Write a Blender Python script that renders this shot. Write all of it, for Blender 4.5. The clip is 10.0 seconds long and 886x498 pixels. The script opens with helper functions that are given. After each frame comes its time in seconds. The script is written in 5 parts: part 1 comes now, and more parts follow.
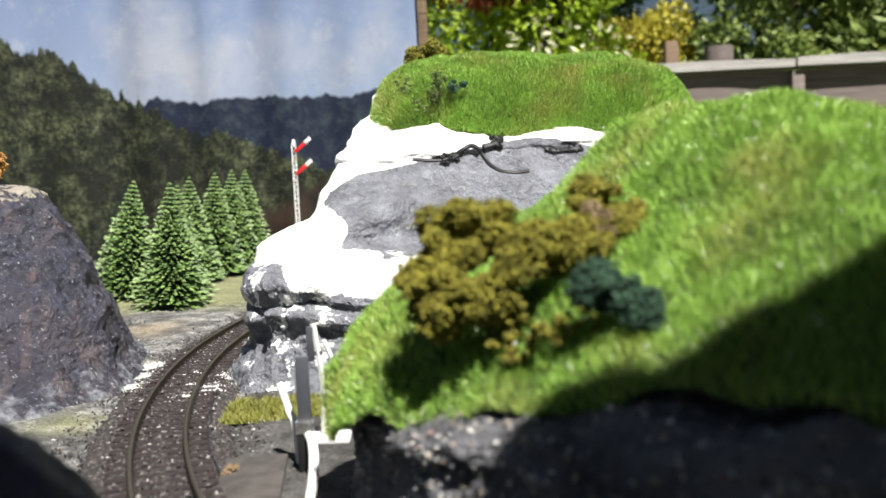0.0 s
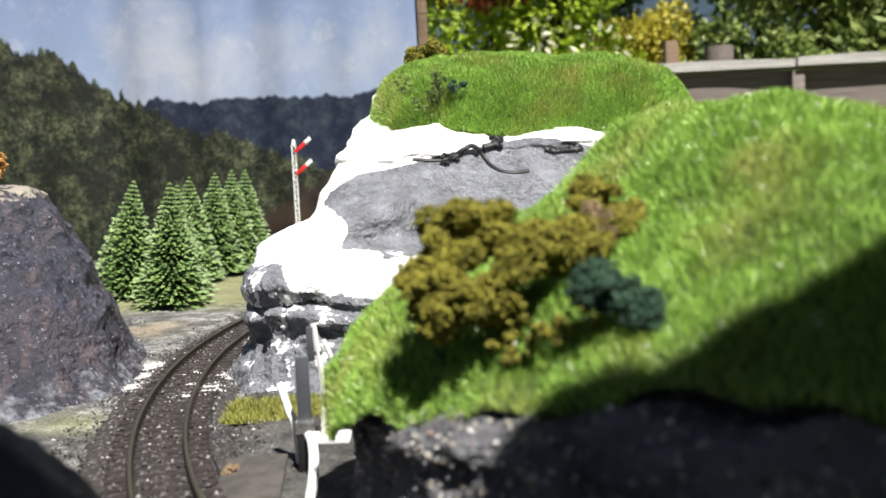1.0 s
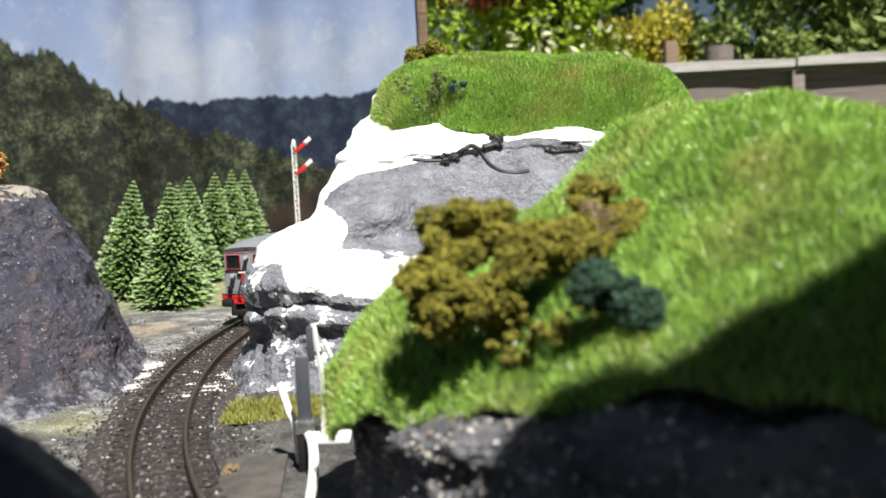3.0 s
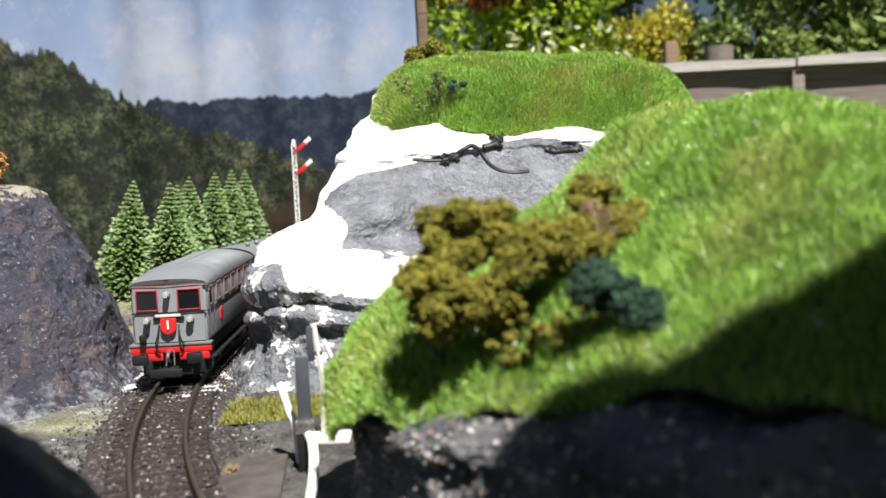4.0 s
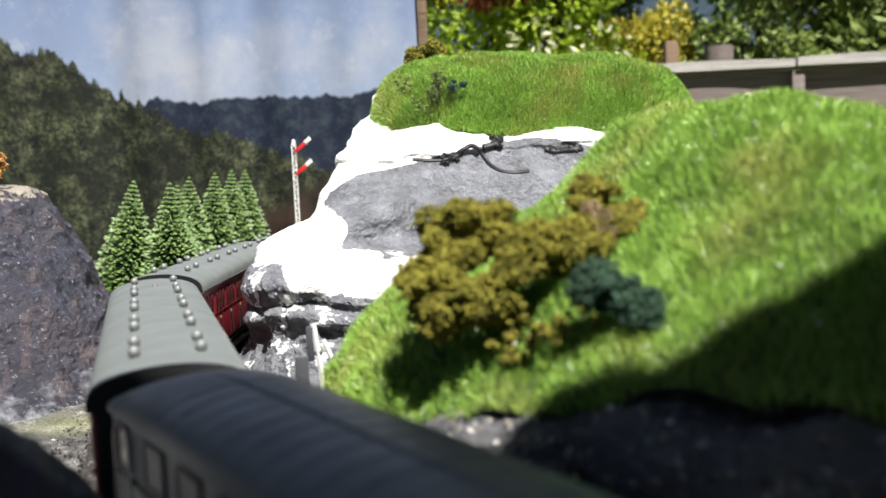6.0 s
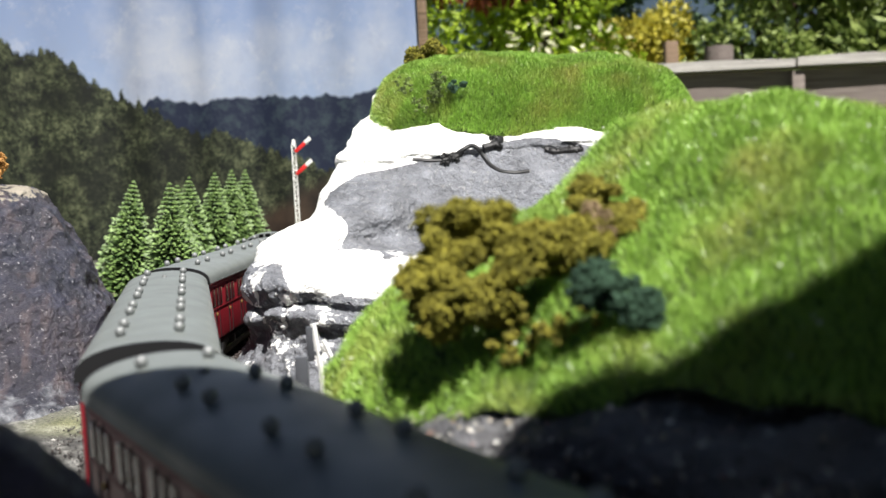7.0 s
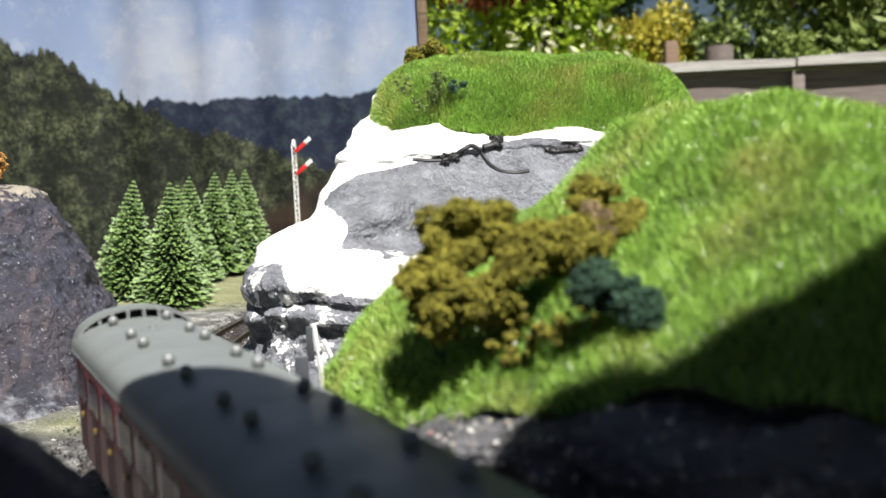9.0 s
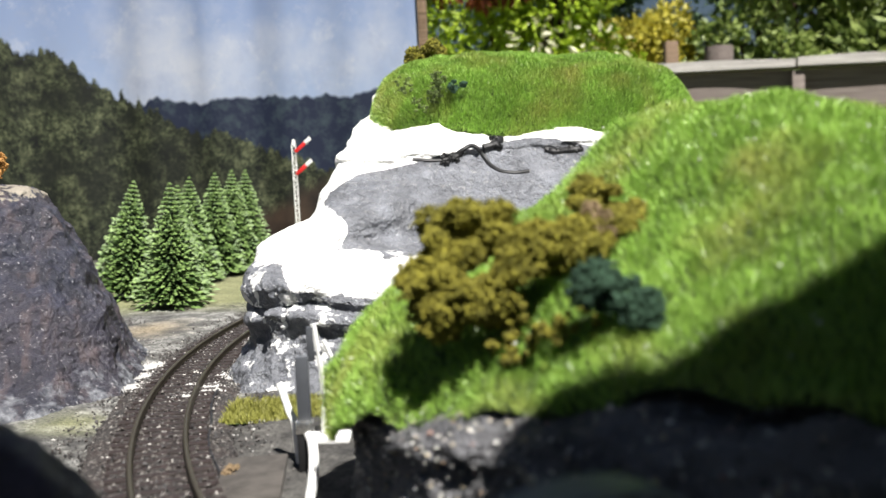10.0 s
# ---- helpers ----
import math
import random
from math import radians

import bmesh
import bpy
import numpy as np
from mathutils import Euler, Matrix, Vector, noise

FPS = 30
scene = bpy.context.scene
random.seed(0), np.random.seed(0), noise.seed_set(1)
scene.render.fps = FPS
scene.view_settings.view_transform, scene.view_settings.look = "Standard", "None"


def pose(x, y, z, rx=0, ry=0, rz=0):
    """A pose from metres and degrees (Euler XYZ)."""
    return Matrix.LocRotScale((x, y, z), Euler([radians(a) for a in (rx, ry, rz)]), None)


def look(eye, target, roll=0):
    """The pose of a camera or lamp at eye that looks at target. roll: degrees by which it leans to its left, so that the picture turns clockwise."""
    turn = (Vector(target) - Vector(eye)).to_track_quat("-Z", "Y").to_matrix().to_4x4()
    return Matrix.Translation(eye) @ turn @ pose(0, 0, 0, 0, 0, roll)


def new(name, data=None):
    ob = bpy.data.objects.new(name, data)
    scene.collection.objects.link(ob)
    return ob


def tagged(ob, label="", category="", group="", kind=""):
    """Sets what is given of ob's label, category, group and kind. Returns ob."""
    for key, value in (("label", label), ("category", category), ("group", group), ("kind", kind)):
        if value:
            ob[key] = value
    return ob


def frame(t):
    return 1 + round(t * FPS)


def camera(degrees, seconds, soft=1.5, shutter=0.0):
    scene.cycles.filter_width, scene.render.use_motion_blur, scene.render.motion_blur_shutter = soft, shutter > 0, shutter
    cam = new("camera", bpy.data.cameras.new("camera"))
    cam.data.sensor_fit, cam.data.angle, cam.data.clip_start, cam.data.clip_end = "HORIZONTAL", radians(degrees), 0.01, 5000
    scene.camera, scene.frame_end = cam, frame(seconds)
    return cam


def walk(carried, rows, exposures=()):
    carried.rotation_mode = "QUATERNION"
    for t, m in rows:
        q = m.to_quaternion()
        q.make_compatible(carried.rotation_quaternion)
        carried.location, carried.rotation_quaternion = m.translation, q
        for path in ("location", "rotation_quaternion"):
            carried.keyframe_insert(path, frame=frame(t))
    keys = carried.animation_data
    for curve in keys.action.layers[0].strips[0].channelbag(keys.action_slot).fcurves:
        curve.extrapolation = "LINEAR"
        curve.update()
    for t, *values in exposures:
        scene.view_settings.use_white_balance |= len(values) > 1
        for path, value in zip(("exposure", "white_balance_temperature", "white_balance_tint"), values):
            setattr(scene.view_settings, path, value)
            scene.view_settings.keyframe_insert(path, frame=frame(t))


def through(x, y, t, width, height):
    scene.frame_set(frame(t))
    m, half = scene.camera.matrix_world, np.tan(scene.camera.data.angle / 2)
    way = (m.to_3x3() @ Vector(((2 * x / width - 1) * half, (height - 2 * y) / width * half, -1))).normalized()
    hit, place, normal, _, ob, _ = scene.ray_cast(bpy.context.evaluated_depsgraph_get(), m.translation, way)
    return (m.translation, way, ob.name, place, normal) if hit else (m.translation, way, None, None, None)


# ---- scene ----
from mathutils.bvhtree import BVHTree

cam = camera(49.7, 10.0, soft=1.5)
cam.data.dof.use_dof = True
cam.data.dof.focus_distance = 0.48
cam.data.dof.aperture_fstop = 18.0
EYE = Vector((0.0, 0.0, 0.0871))
VIEW = look(EYE, EYE + Vector((0.0, math.cos(0.0806), -math.sin(0.0806))), -2.73)
walk(cam, [(0.0, VIEW), (10.0, VIEW)], exposures=[(0.0, 0.97), (10.0, 0.97)])

# ---- world and sun ----
SUN = Vector((0.17, -0.43, 0.88)).normalized()
world = bpy.data.worlds.new("sky")
scene.world = world
world.use_nodes = True
wn = world.node_tree
sky = wn.nodes.new("ShaderNodeTexSky")
sky.sky_type, sky.sun_disc = "NISHITA", False
sky.sun_elevation = math.asin(SUN.z)
sky.sun_rotation = math.atan2(SUN.x, SUN.y)
wn.links.new(sky.outputs[0], wn.nodes["Background"].inputs[0])
wn.nodes["Background"].inputs[1].default_value = 0.0175
lamp = bpy.data.lights.new("sun", "SUN")
lamp.energy, lamp.angle, lamp.color = 5.25, radians(0.6), (1.0, 0.965, 0.915)
sun = new("sun", lamp)
sun.matrix_world = look(SUN * 5, (0, 0, 0))


# ---- materials ----
class Mat:
    """A small writer of node materials."""

    def __init__(self, name, rough=0.6, metal=0.0, spec=0.5):
        self.m = bpy.data.materials.new(name)
        self.m.use_nodes = True
        self.t = self.m.node_tree
        self.b = self.t.nodes["Principled BSDF"]
        self.b.inputs["Roughness"].default_value = rough
        self.b.inputs["Metallic"].default_value = metal
        self.b.inputs["Specular IOR Level"].default_value = spec
        self.co = self.t.nodes.new("ShaderNodeTexCoord").outputs["Object"]

    def node(self, kind, **ins):
        n = self.t.nodes.new(kind)
        for k, v in ins.items():
            self.put(n.inputs[k.replace("_", " ")], v)
        return n

    def put(self, sock, v):
        if isinstance(v, bpy.types.NodeSocket):
            self.t.links.new(v, sock)
        else:
            sock.default_value = v

    def noise(self, scale, detail=5.0, rough=0.55, coord=None, out="Fac"):
        return self.node("ShaderNodeTexNoise", Vector=coord or self.co, Scale=scale, Detail=detail, Roughness=rough).outputs[out]

    def ramp(self, fac, *stops):
        n = self.t.nodes.new("ShaderNodeValToRGB")
        self.put(n.inputs[0], fac)
        e = n.color_ramp.elements
        while len(e) < len(stops):
            e.new(0.5)
        for q, (p, c) in zip(e, stops):
            q.position = p
            q.color = (c, c, c, 1) if isinstance(c, (int, float)) else (*c, 1)
        return n.outputs[0]

    def mix(self, fac, a, b, mode="MIX"):
        n = self.t.nodes.new("ShaderNodeMix")
        n.data_type, n.blend_type = "RGBA", mode
        self.put(n.inputs[0], fac)
        for sock, v in ((n.inputs[6], a), (n.inputs[7], b)):
            self.put(sock, (*v, 1) if isinstance(v, tuple) and len(v) == 3 else v)
        return n.outputs[2]

    def math(self, op, a, b=0.0):
        n = self.t.nodes.new("ShaderNodeMath")
        n.operation = op
        self.put(n.inputs[0], a)
        self.put(n.inputs[1], b)
        return n.outputs[0]

    def attr(self, name):
        n = self.t.nodes.new("ShaderNodeAttribute")
        n.attribute_name = name
        return n.outputs["Fac"]

    def island(self):
        return self.t.nodes.new("ShaderNodeNewGeometry").outputs["Random Per Island"]

    def random(self):
        return self.t.nodes.new("ShaderNodeObjectInfo").outputs["Random"]

    def colour(self, c):
        self.put(self.b.inputs["Base Color"], (*c, 1) if isinstance(c, tuple) else c)
        return self

    def rough(self, r):
        self.put(self.b.inputs["Roughness"], r)
        return self

    def bump(self, height, dist=0.001, strength=0.6):
        n = self.node("ShaderNodeBump", Height=height, Distance=dist, Strength=strength)
        self.t.links.new(n.outputs[0], self.b.inputs["Normal"])
        return self


def painted(name, c, rough=0.45, dirt=0.35, scale=90.0, metal=0.0):
    m = Mat(name, rough, metal)
    n = m.noise(scale, 6)
    fine = m.noise(scale * 9, 3)
    dark = tuple(x * (1 - dirt) for x in c)
    col = m.mix(m.ramp(n, (0.35, 0.0), (0.65, 1.0)), dark, c)
    m.colour(m.mix(m.math("MULTIPLY", fine, 0.25), col, tuple(min(1, x * 1.25 + 0.01) for x in c)))
    m.rough(m.ramp(n, (0.3, min(1, rough + 0.15)), (0.7, rough)))
    m.bump(fine, 0.0002, 0.3)
    return m.m


def plain(name, c, rough=0.5, metal=0.0):
    m = Mat(name, rough, metal)
    n = m.noise(300, 3)
    m.colour(m.mix(n, tuple(x * 0.8 for x in c), tuple(x * 1.15 for x in c)))
    return m.m


def leaf_material(name, dark, light, through=0.35, rough=0.5, tint=None):
    """Leaves and grass: colour by blade, some light passes through."""
    m = Mat(name, rough)
    n = m.math("ADD", m.math("MULTIPLY", m.noise(38, 4), 0.8), m.math("MULTIPLY", m.noise(140, 3), 0.5))
    f = m.math("ADD", m.math("MULTIPLY", m.island(), 0.5), m.math("MULTIPLY", m.math("SUBTRACT", n, 0.3), 0.75))
    col = m.ramp(f, (0.12, dark), (0.8, light))
    if tint:
        col = m.mix(m.ramp(m.noise(26, 5, 0.6), (0.48, 0.0), (0.68, 0.7)), col, tint)
    m.colour(col)
    tr = m.node("ShaderNodeBsdfTranslucent", Color=col)
    mx = m.node("ShaderNodeMixShader", Fac=through)
    m.t.links.new(m.b.outputs[0], mx.inputs[1])
    m.t.links.new(tr.outputs[0], mx.inputs[2])
    m.t.links.new(mx.outputs[0], m.t.nodes["Material Output"].inputs[0])
    return m.m


def rock_paint(name, grey, flecks, plaster=False, gloss=0.5, speck=0.5, pale=(0.4, 0.39, 0.37), under=((0.72, 0.71, 0.68), (0.86, 0.86, 0.84)), grain=330, relief=0.0035, streak=None):
    """Slate-painted plaster; where the attribute 'bare' is high the plaster is unpainted white."""
    m = Mat(name, gloss)
    big, mid, fine = m.noise(14, 6), m.noise(60, 8, 0.65), m.noise(420, 4, 0.7)
    base = m.ramp(mid, (0.25, tuple(x * 0.35 for x in grey)), (0.5, grey), (0.78, tuple(min(1, x * 2.0) for x in grey)))
    base = m.mix(m.ramp(big, (0.4, 0.0), (0.68, 0.6)), base, flecks)
    spot = m.ramp(m.noise(grain, 4, 0.7), (0.61, 0.0), (0.67, 1.0))
    base = m.mix(m.math("MULTIPLY", spot, speck), base, pale)
    rough = m.ramp(mid, (0.3, gloss + 0.2), (0.7, gloss - 0.1))
    if streak:
        mp = m.node("ShaderNodeMapping", Vector=m.co)
        mp.inputs["Rotation"].default_value = (0.0, radians(-28), 0.0)
        mp.inputs["Scale"].default_value = (150, 60, 9)
        run = m.noise(1.0, 6, 0.65, mp.outputs[0])
        base = m.mix(m.ramp(run, (0.52, 0.0), (0.68, 0.5)), base, streak)
        wash = m.math("ADD", m.attr("pale"), m.math("MULTIPLY", m.math("SUBTRACT", mid, 0.5), 2.2))
        base = m.mix(m.ramp(wash, (0.42, 0.0), (0.62, 0.85)), base, m.ramp(fine, (0.35, (0.08, 0.085, 0.10)), (0.65, (0.28, 0.29, 0.31))))
    if plaster:
        white = m.mix(m.ramp(mid, (0.3, 0.0), (0.5, 1.0)), *under)
        edge = m.math("ADD", m.attr("bare"), m.math("MULTIPLY", m.math("SUBTRACT", mid, 0.5), 1.3))
        edge = m.math("ADD", edge, m.math("MULTIPLY", m.math("SUBTRACT", fine, 0.5), 0.35))
        mask = m.ramp(edge, (0.49, 0.0), (0.52, 1.0))
        base = m.mix(mask, base, white)
        rough = m.math("MAXIMUM", rough, m.math("MULTIPLY", mask, 0.85))
    m.colour(base)
    m.rough(rough)
    fold = m.node("ShaderNodeTexNoise", Vector=m.co, Scale=110.0, Detail=6.0, Roughness=0.6)
    crease = m.math("ABSOLUTE", m.math("SUBTRACT", fold.outputs["Fac"], 0.5))
    h = m.math("ADD", m.math("MULTIPLY", mid, 0.8), m.math("MULTIPLY", fine, 0.55))
    h = m.math("ADD", h, m.math("MULTIPLY", m.math("MINIMUM", m.math("MULTIPLY", crease, 6.0), 0.7), 0.5))
    m.bump(h, relief, 0.85)
    return m.m


M = {}
M["grass"] = leaf_material("static_grass", (0.085, 0.18, 0.016), (0.45, 0.69, 0.14), 0.16, 0.36, (0.43, 0.40, 0.12))
M["turf"] = painted("turf_mat", (0.04, 0.065, 0.012), 0.9, 0.5, 60)
M["dry_grass"] = leaf_material("dry_grass", (0.16, 0.16, 0.03), (0.45, 0.45, 0.12), 0.35, 0.5)
M["olive"] = leaf_material("olive_foam", (0.05, 0.05, 0.004), (0.25, 0.225, 0.022), 0.1, 0.9)
M["teal"] = leaf_material("dark_green_foam", (0.012, 0.035, 0.02), (0.04, 0.09, 0.05), 0.1, 0.9)
M["weed"] = leaf_material("dull_green_weed", (0.02, 0.045, 0.012), (0.15, 0.20, 0.05), 0.15, 0.8)
M["tan_dull"] = leaf_material("weathered_tan_foam", (0.10, 0.07, 0.03), (0.27, 0.19, 0.11), 0.1, 0.9)
M["orange"] = leaf_material("orange_foam", (0.25, 0.12, 0.03), (0.5, 0.27, 0.08), 0.1, 0.9)
M["fir"] = leaf_material("fir_green", (0.018, 0.055, 0.010), (0.25, 0.38, 0.11), 0.15, 0.55)
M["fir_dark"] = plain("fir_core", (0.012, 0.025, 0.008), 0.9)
M["bark"] = plain("bark", (0.06, 0.035, 0.02), 0.9)
M["white_rock"] = rock_paint("half_painted_plaster_rock", (0.15, 0.157, 0.175), (0.205, 0.212, 0.235), True, 0.24, relief=0.0028)
M["left_rock"] = rock_paint("slate_painted_rock", (0.024, 0.026, 0.041), (0.050, 0.041, 0.050), True, 0.36, 1.0, (0.36, 0.35, 0.36), ((0.15, 0.12, 0.085), (0.30, 0.27, 0.22)), 560, 0.003, (0.13, 0.095, 0.092))
M["near_rock"] = rock_paint("dark_speckled_rock", (0.14, 0.14, 0.152), (0.25, 0.24, 0.225), False, 0.4, 1.0, (0.8, 0.77, 0.68), grain=260, relief=0.006)
M["dark_rock"] = rock_paint("dark_purple_rock", (0.060, 0.048, 0.066), (0.09, 0.07, 0.085), False, 0.6)
M["rail"] = plain("weathered_rail", (0.11, 0.095, 0.065), 0.42, 0.7)
M["sleeper"] = painted("sleeper_brown", (0.030, 0.019, 0.017), 0.55, 0.6, 240)
M["loco_grey"] = painted("loco_grey", (0.255, 0.265, 0.28), 0.36, 0.12, 60)
M["loco_roof"] = painted("loco_roof_grey", (0.165, 0.173, 0.182), 0.36, 0.15, 60)
M["red"] = painted("signal_red", (0.62, 0.02, 0.02), 0.35, 0.15, 80)
M["trim_red"] = plain("trim_red", (0.38, 0.035, 0.035), 0.45)
M["dull_red"] = plain("dull_red_line", (0.20, 0.13, 0.13), 0.5)
M["black"] = plain("underframe_black", (0.012, 0.012, 0.013), 0.5)
M["glass"] = plain("dark_window", (0.01, 0.012, 0.014), 0.08)
M["chrome"] = plain("bright_metal", (0.6, 0.6, 0.58), 0.25, 0.9)
M["lamp_grey"] = plain("lamp_grey", (0.24, 0.245, 0.25), 0.4)
M["lamp_lens"] = plain("lamp_lens", (0.42, 0.43, 0.43), 0.15)
M["white"] = painted("white_paint", (0.8, 0.8, 0.78), 0.5, 0.1, 120)
M["cream"] = plain("cream_plate", (0.62, 0.6, 0.52), 0.5)
M["maroon"] = painted("coach_maroon", (0.22, 0.009, 0.018), 0.38, 0.2, 70)
M["coach_roof"] = painted("coach_roof_grey", (0.15, 0.165, 0.16), 0.42, 0.15, 60)
M["vent"] = plain("vent_grey", (0.20, 0.21, 0.21), 0.42, 0.2)
M["coach_glass"] = plain("coach_window", (0.07, 0.010, 0.012), 0.12)
M["brass"] = plain("brass_handle", (0.6, 0.42, 0.15), 0.35, 0.8)
M["slab"] = painted("slab_brown", (0.07, 0.062, 0.055), 0.85, 0.5, 160)
M["bar_grey"] = painted("dark_grey_bar", (0.07, 0.075, 0.085), 0.35, 0.2, 100)


def ground_material():
    m = Mat("scenic_ground", 0.95)
    big, mid, fine = m.noise(9, 4), m.noise(70, 7, 0.7), m.noise(700, 3, 0.7)
    grit = m.ramp(mid, (0.3, (0.025, 0.024, 0.025)), (0.5, (0.12, 0.118, 0.11)), (0.72, (0.42, 0.42, 0.40)))
    moss = m.ramp(mid, (0.2, (0.10, 0.11, 0.05)), (0.8, (0.27, 0.27, 0.14)))
    sand = m.ramp(mid, (0.2, (0.15, 0.115, 0.07)), (0.8, (0.33, 0.27, 0.18)))
    c = m.mix(m.ramp(m.math("ADD", m.attr("moss"), m.math("MULTIPLY", big, 0.5)), (0.55, 0.0), (0.85, 1.0)), grit, moss)
    c = m.mix(m.ramp(m.math("ADD", m.attr("sand"), m.math("MULTIPLY", mid, 0.6)), (0.6, 0.0), (0.9, 1.0)), c, sand)
    # darkest tones: grit by the track and the painted-in dim strip far left
    c = m.mix(m.ramp(m.math("ADD", m.attr("grit_dim"), m.math("MULTIPLY", m.math("SUBTRACT", mid, 0.5), 0.8)), (0.35, 0.0), (0.6, 0.9)), c, m.ramp(mid, (0.35, (0.02, 0.019, 0.019)), (0.7, (0.085, 0.08, 0.072))))
    c = m.mix(m.ramp(m.math("ADD", m.attr("spill"), m.math("MULTIPLY", m.math("SUBTRACT", mid, 0.5), 1.6)), (0.5, 0.0), (0.54, 1.0)), c, (0.78, 0.76, 0.72))
    speck = m.ramp(fine, (0.32, 0.3), (0.68, 1.5))
    c = m.mix(1.0, c, speck, "MULTIPLY")
    m.colour(c)
    m.bump(m.math("ADD", mid, m.math("MULTIPLY", fine, 0.5)), 0.002, 0.8)
    return m.m


def ballast_material():
    m = Mat("ballast", 0.75)
    v = m.node("ShaderNodeTexVoronoi", Vector=m.co, Scale=1300.0)
    c = m.ramp(v.outputs["Color"], (0.1, (0.012, 0.011, 0.011)), (0.7, (0.045, 0.038, 0.035)), (0.97, (0.35, 0.33, 0.30)))
    big = m.noise(60, 5)
    m.colour(m.mix(m.ramp(big, (0.45, 0.0), (0.7, 0.5)), c, (0.06, 0.035, 0.03)))
    m.bump(v.outputs["Distance"], 0.0012, 0.9)
    return m.m


def wood_material(name, a, b, scale=1.0):
    m = Mat(name, 0.85)
    mp = m.node("ShaderNodeMapping", Vector=m.co)
    mp.inputs["Scale"].default_value = (2.0 * scale, 40 * scale, 70 * scale)
    g = m.noise(3.0, 8, 0.65, mp.outputs[0])
    k = m.noise(1.5 * scale, 4)
    c = m.ramp(g, (0.3, a), (0.7, b))
    m.colour(m.mix(m.math("MULTIPLY", k, 0.5), c, tuple(x * 0.6 for x in a)))
    m.bump(g, 0.004, 0.5)
    return m.m


M["ground"] = ground_material()
M["ballast"] = ballast_material()
# capping wood: weathered grey, whitened further to paint in its top light
M["fence"] = wood_material("weathered_grey_wood", (0.30, 0.28, 0.26), (0.72, 0.69, 0.65))
M["fence_dark"] = wood_material("dark_brown_wood", (0.12, 0.095, 0.085), (0.32, 0.27, 0.24))
M["post_wood"] = wood_material("brown_post_wood", (0.12, 0.08, 0.05), (0.28, 0.19, 0.12))
M["board"] = wood_material("baseboard_ply", (0.25, 0.18, 0.11), (0.4, 0.3, 0.2))


def lawn_material():
    m = Mat("lawn", 0.95)
    n, f = m.noise(2, 4), m.noise(60, 6, 0.7)
    m.colour(m.mix(n, m.ramp(f, (0.2, (0.03, 0.06, 0.01)), (0.8, (0.09, 0.14, 0.03))), (0.10, 0.09, 0.045)))
    m.bump(f, 0.02, 0.6)
    return m.m


M["lawn"] = lawn_material()


# ---- mesh helpers ----
def finish(name, bm, mat, smooth=True):
    me = bpy.data.meshes.new(name)
    bm.normal_update()
    bm.to_mesh(me)
    bm.free()
    me.materials.append(mat)
    if smooth:
        me.shade_smooth()
        me.set_sharp_from_angle(angle=radians(38))
    return me


def thing(name, label, category, group="", kind="", m=None, data=None):
    ob = tagged(new(name, data), label, category, group, kind)
    if m is not None:
        ob.matrix_world = m
    return ob


def part(name, bm, mat, parent, label="", m=None):
    data = bm if isinstance(bm, bpy.types.Mesh) else finish(name, bm, mat)
    ob = new(name, data)
    ob.parent = parent
    if m is not None:
        ob.matrix_basis = m
    return tagged(ob, label)


def box(bm, x0, x1, y0, y1, z0, z1, bevel=0.0, m=None):
    r = bmesh.ops.create_cube(bm, size=1.0)
    vs = r["verts"]
    t = Matrix.Translation(((x0 + x1) / 2, (y0 + y1) / 2, (z0 + z1) / 2)) @ Matrix.Diagonal((x1 - x0, y1 - y0, z1 - z0, 1))
    bmesh.ops.transform(bm, matrix=t, verts=vs)
    if bevel:
        es = list({e for v in vs for e in v.link_edges})
        b = bmesh.ops.bevel(bm, geom=es, offset=bevel, segments=2, affect="EDGES", profile=0.5)
        vs = list({v for f in b["faces"] for v in f.verts} | {v for v in vs if v.is_valid})
    if m is not None:
        bmesh.ops.transform(bm, matrix=m, verts=[v for v in vs if v.is_valid])
    return bm


def cylinder(bm, r0, r1, depth, m=None, seg=16):
    bmesh.ops.create_cone(bm, cap_ends=True, segments=seg, radius1=r0, radius2=r1, depth=depth, matrix=m or Matrix())
    return bm


def tube(bm, pts, r, seg=8):
    """A bent round bar through pts."""
    pts = [Vector(p) for p in pts]
    rings = []
    for i, p in enumerate(pts):
        d = (pts[min(i + 1, len(pts) - 1)] - pts[max(i - 1, 0)]).normalized()
        q = d.to_track_quat("Z", "Y")
        rings.append([bm.verts.new(p + q @ Vector((r * math.cos(a), r * math.sin(a), 0))) for a in [2 * math.pi * k / seg for k in range(seg)]])
    for a, b in zip(rings, rings[1:]):
        for k in range(seg):
            bm.faces.new((a[k], a[(k + 1) % seg], b[(k + 1) % seg], b[k]))
    bm.faces.new(rings[0][::-1])
    bm.faces.new(rings[-1])
    return bm


def smoothstep(a, b, x):
    t = min(1.0, max(0.0, (x - a) / (b - a)))
    return t * t * (3 - 2 * t)


def smooth_path(pts, n):
    """n points along a Catmull-Rom curve through pts."""
    P = [np.array(p, float) for p in pts]
    P = [2 * P[0] - P[1]] + P + [2 * P[-1] - P[-2]]
    out = []
    for i in range(n):
        u = i / (n - 1) * (len(P) - 3)
        k = min(int(u), len(P) - 4)
        u -= k
        a, b, c, d = P[k:k + 4]
        out.append(0.5 * (2 * b + (c - a) * u + (2 * a - 5 * b + 4 * c - d) * u * u + (3 * b - a - 3 * c + d) * u ** 3))
    return out


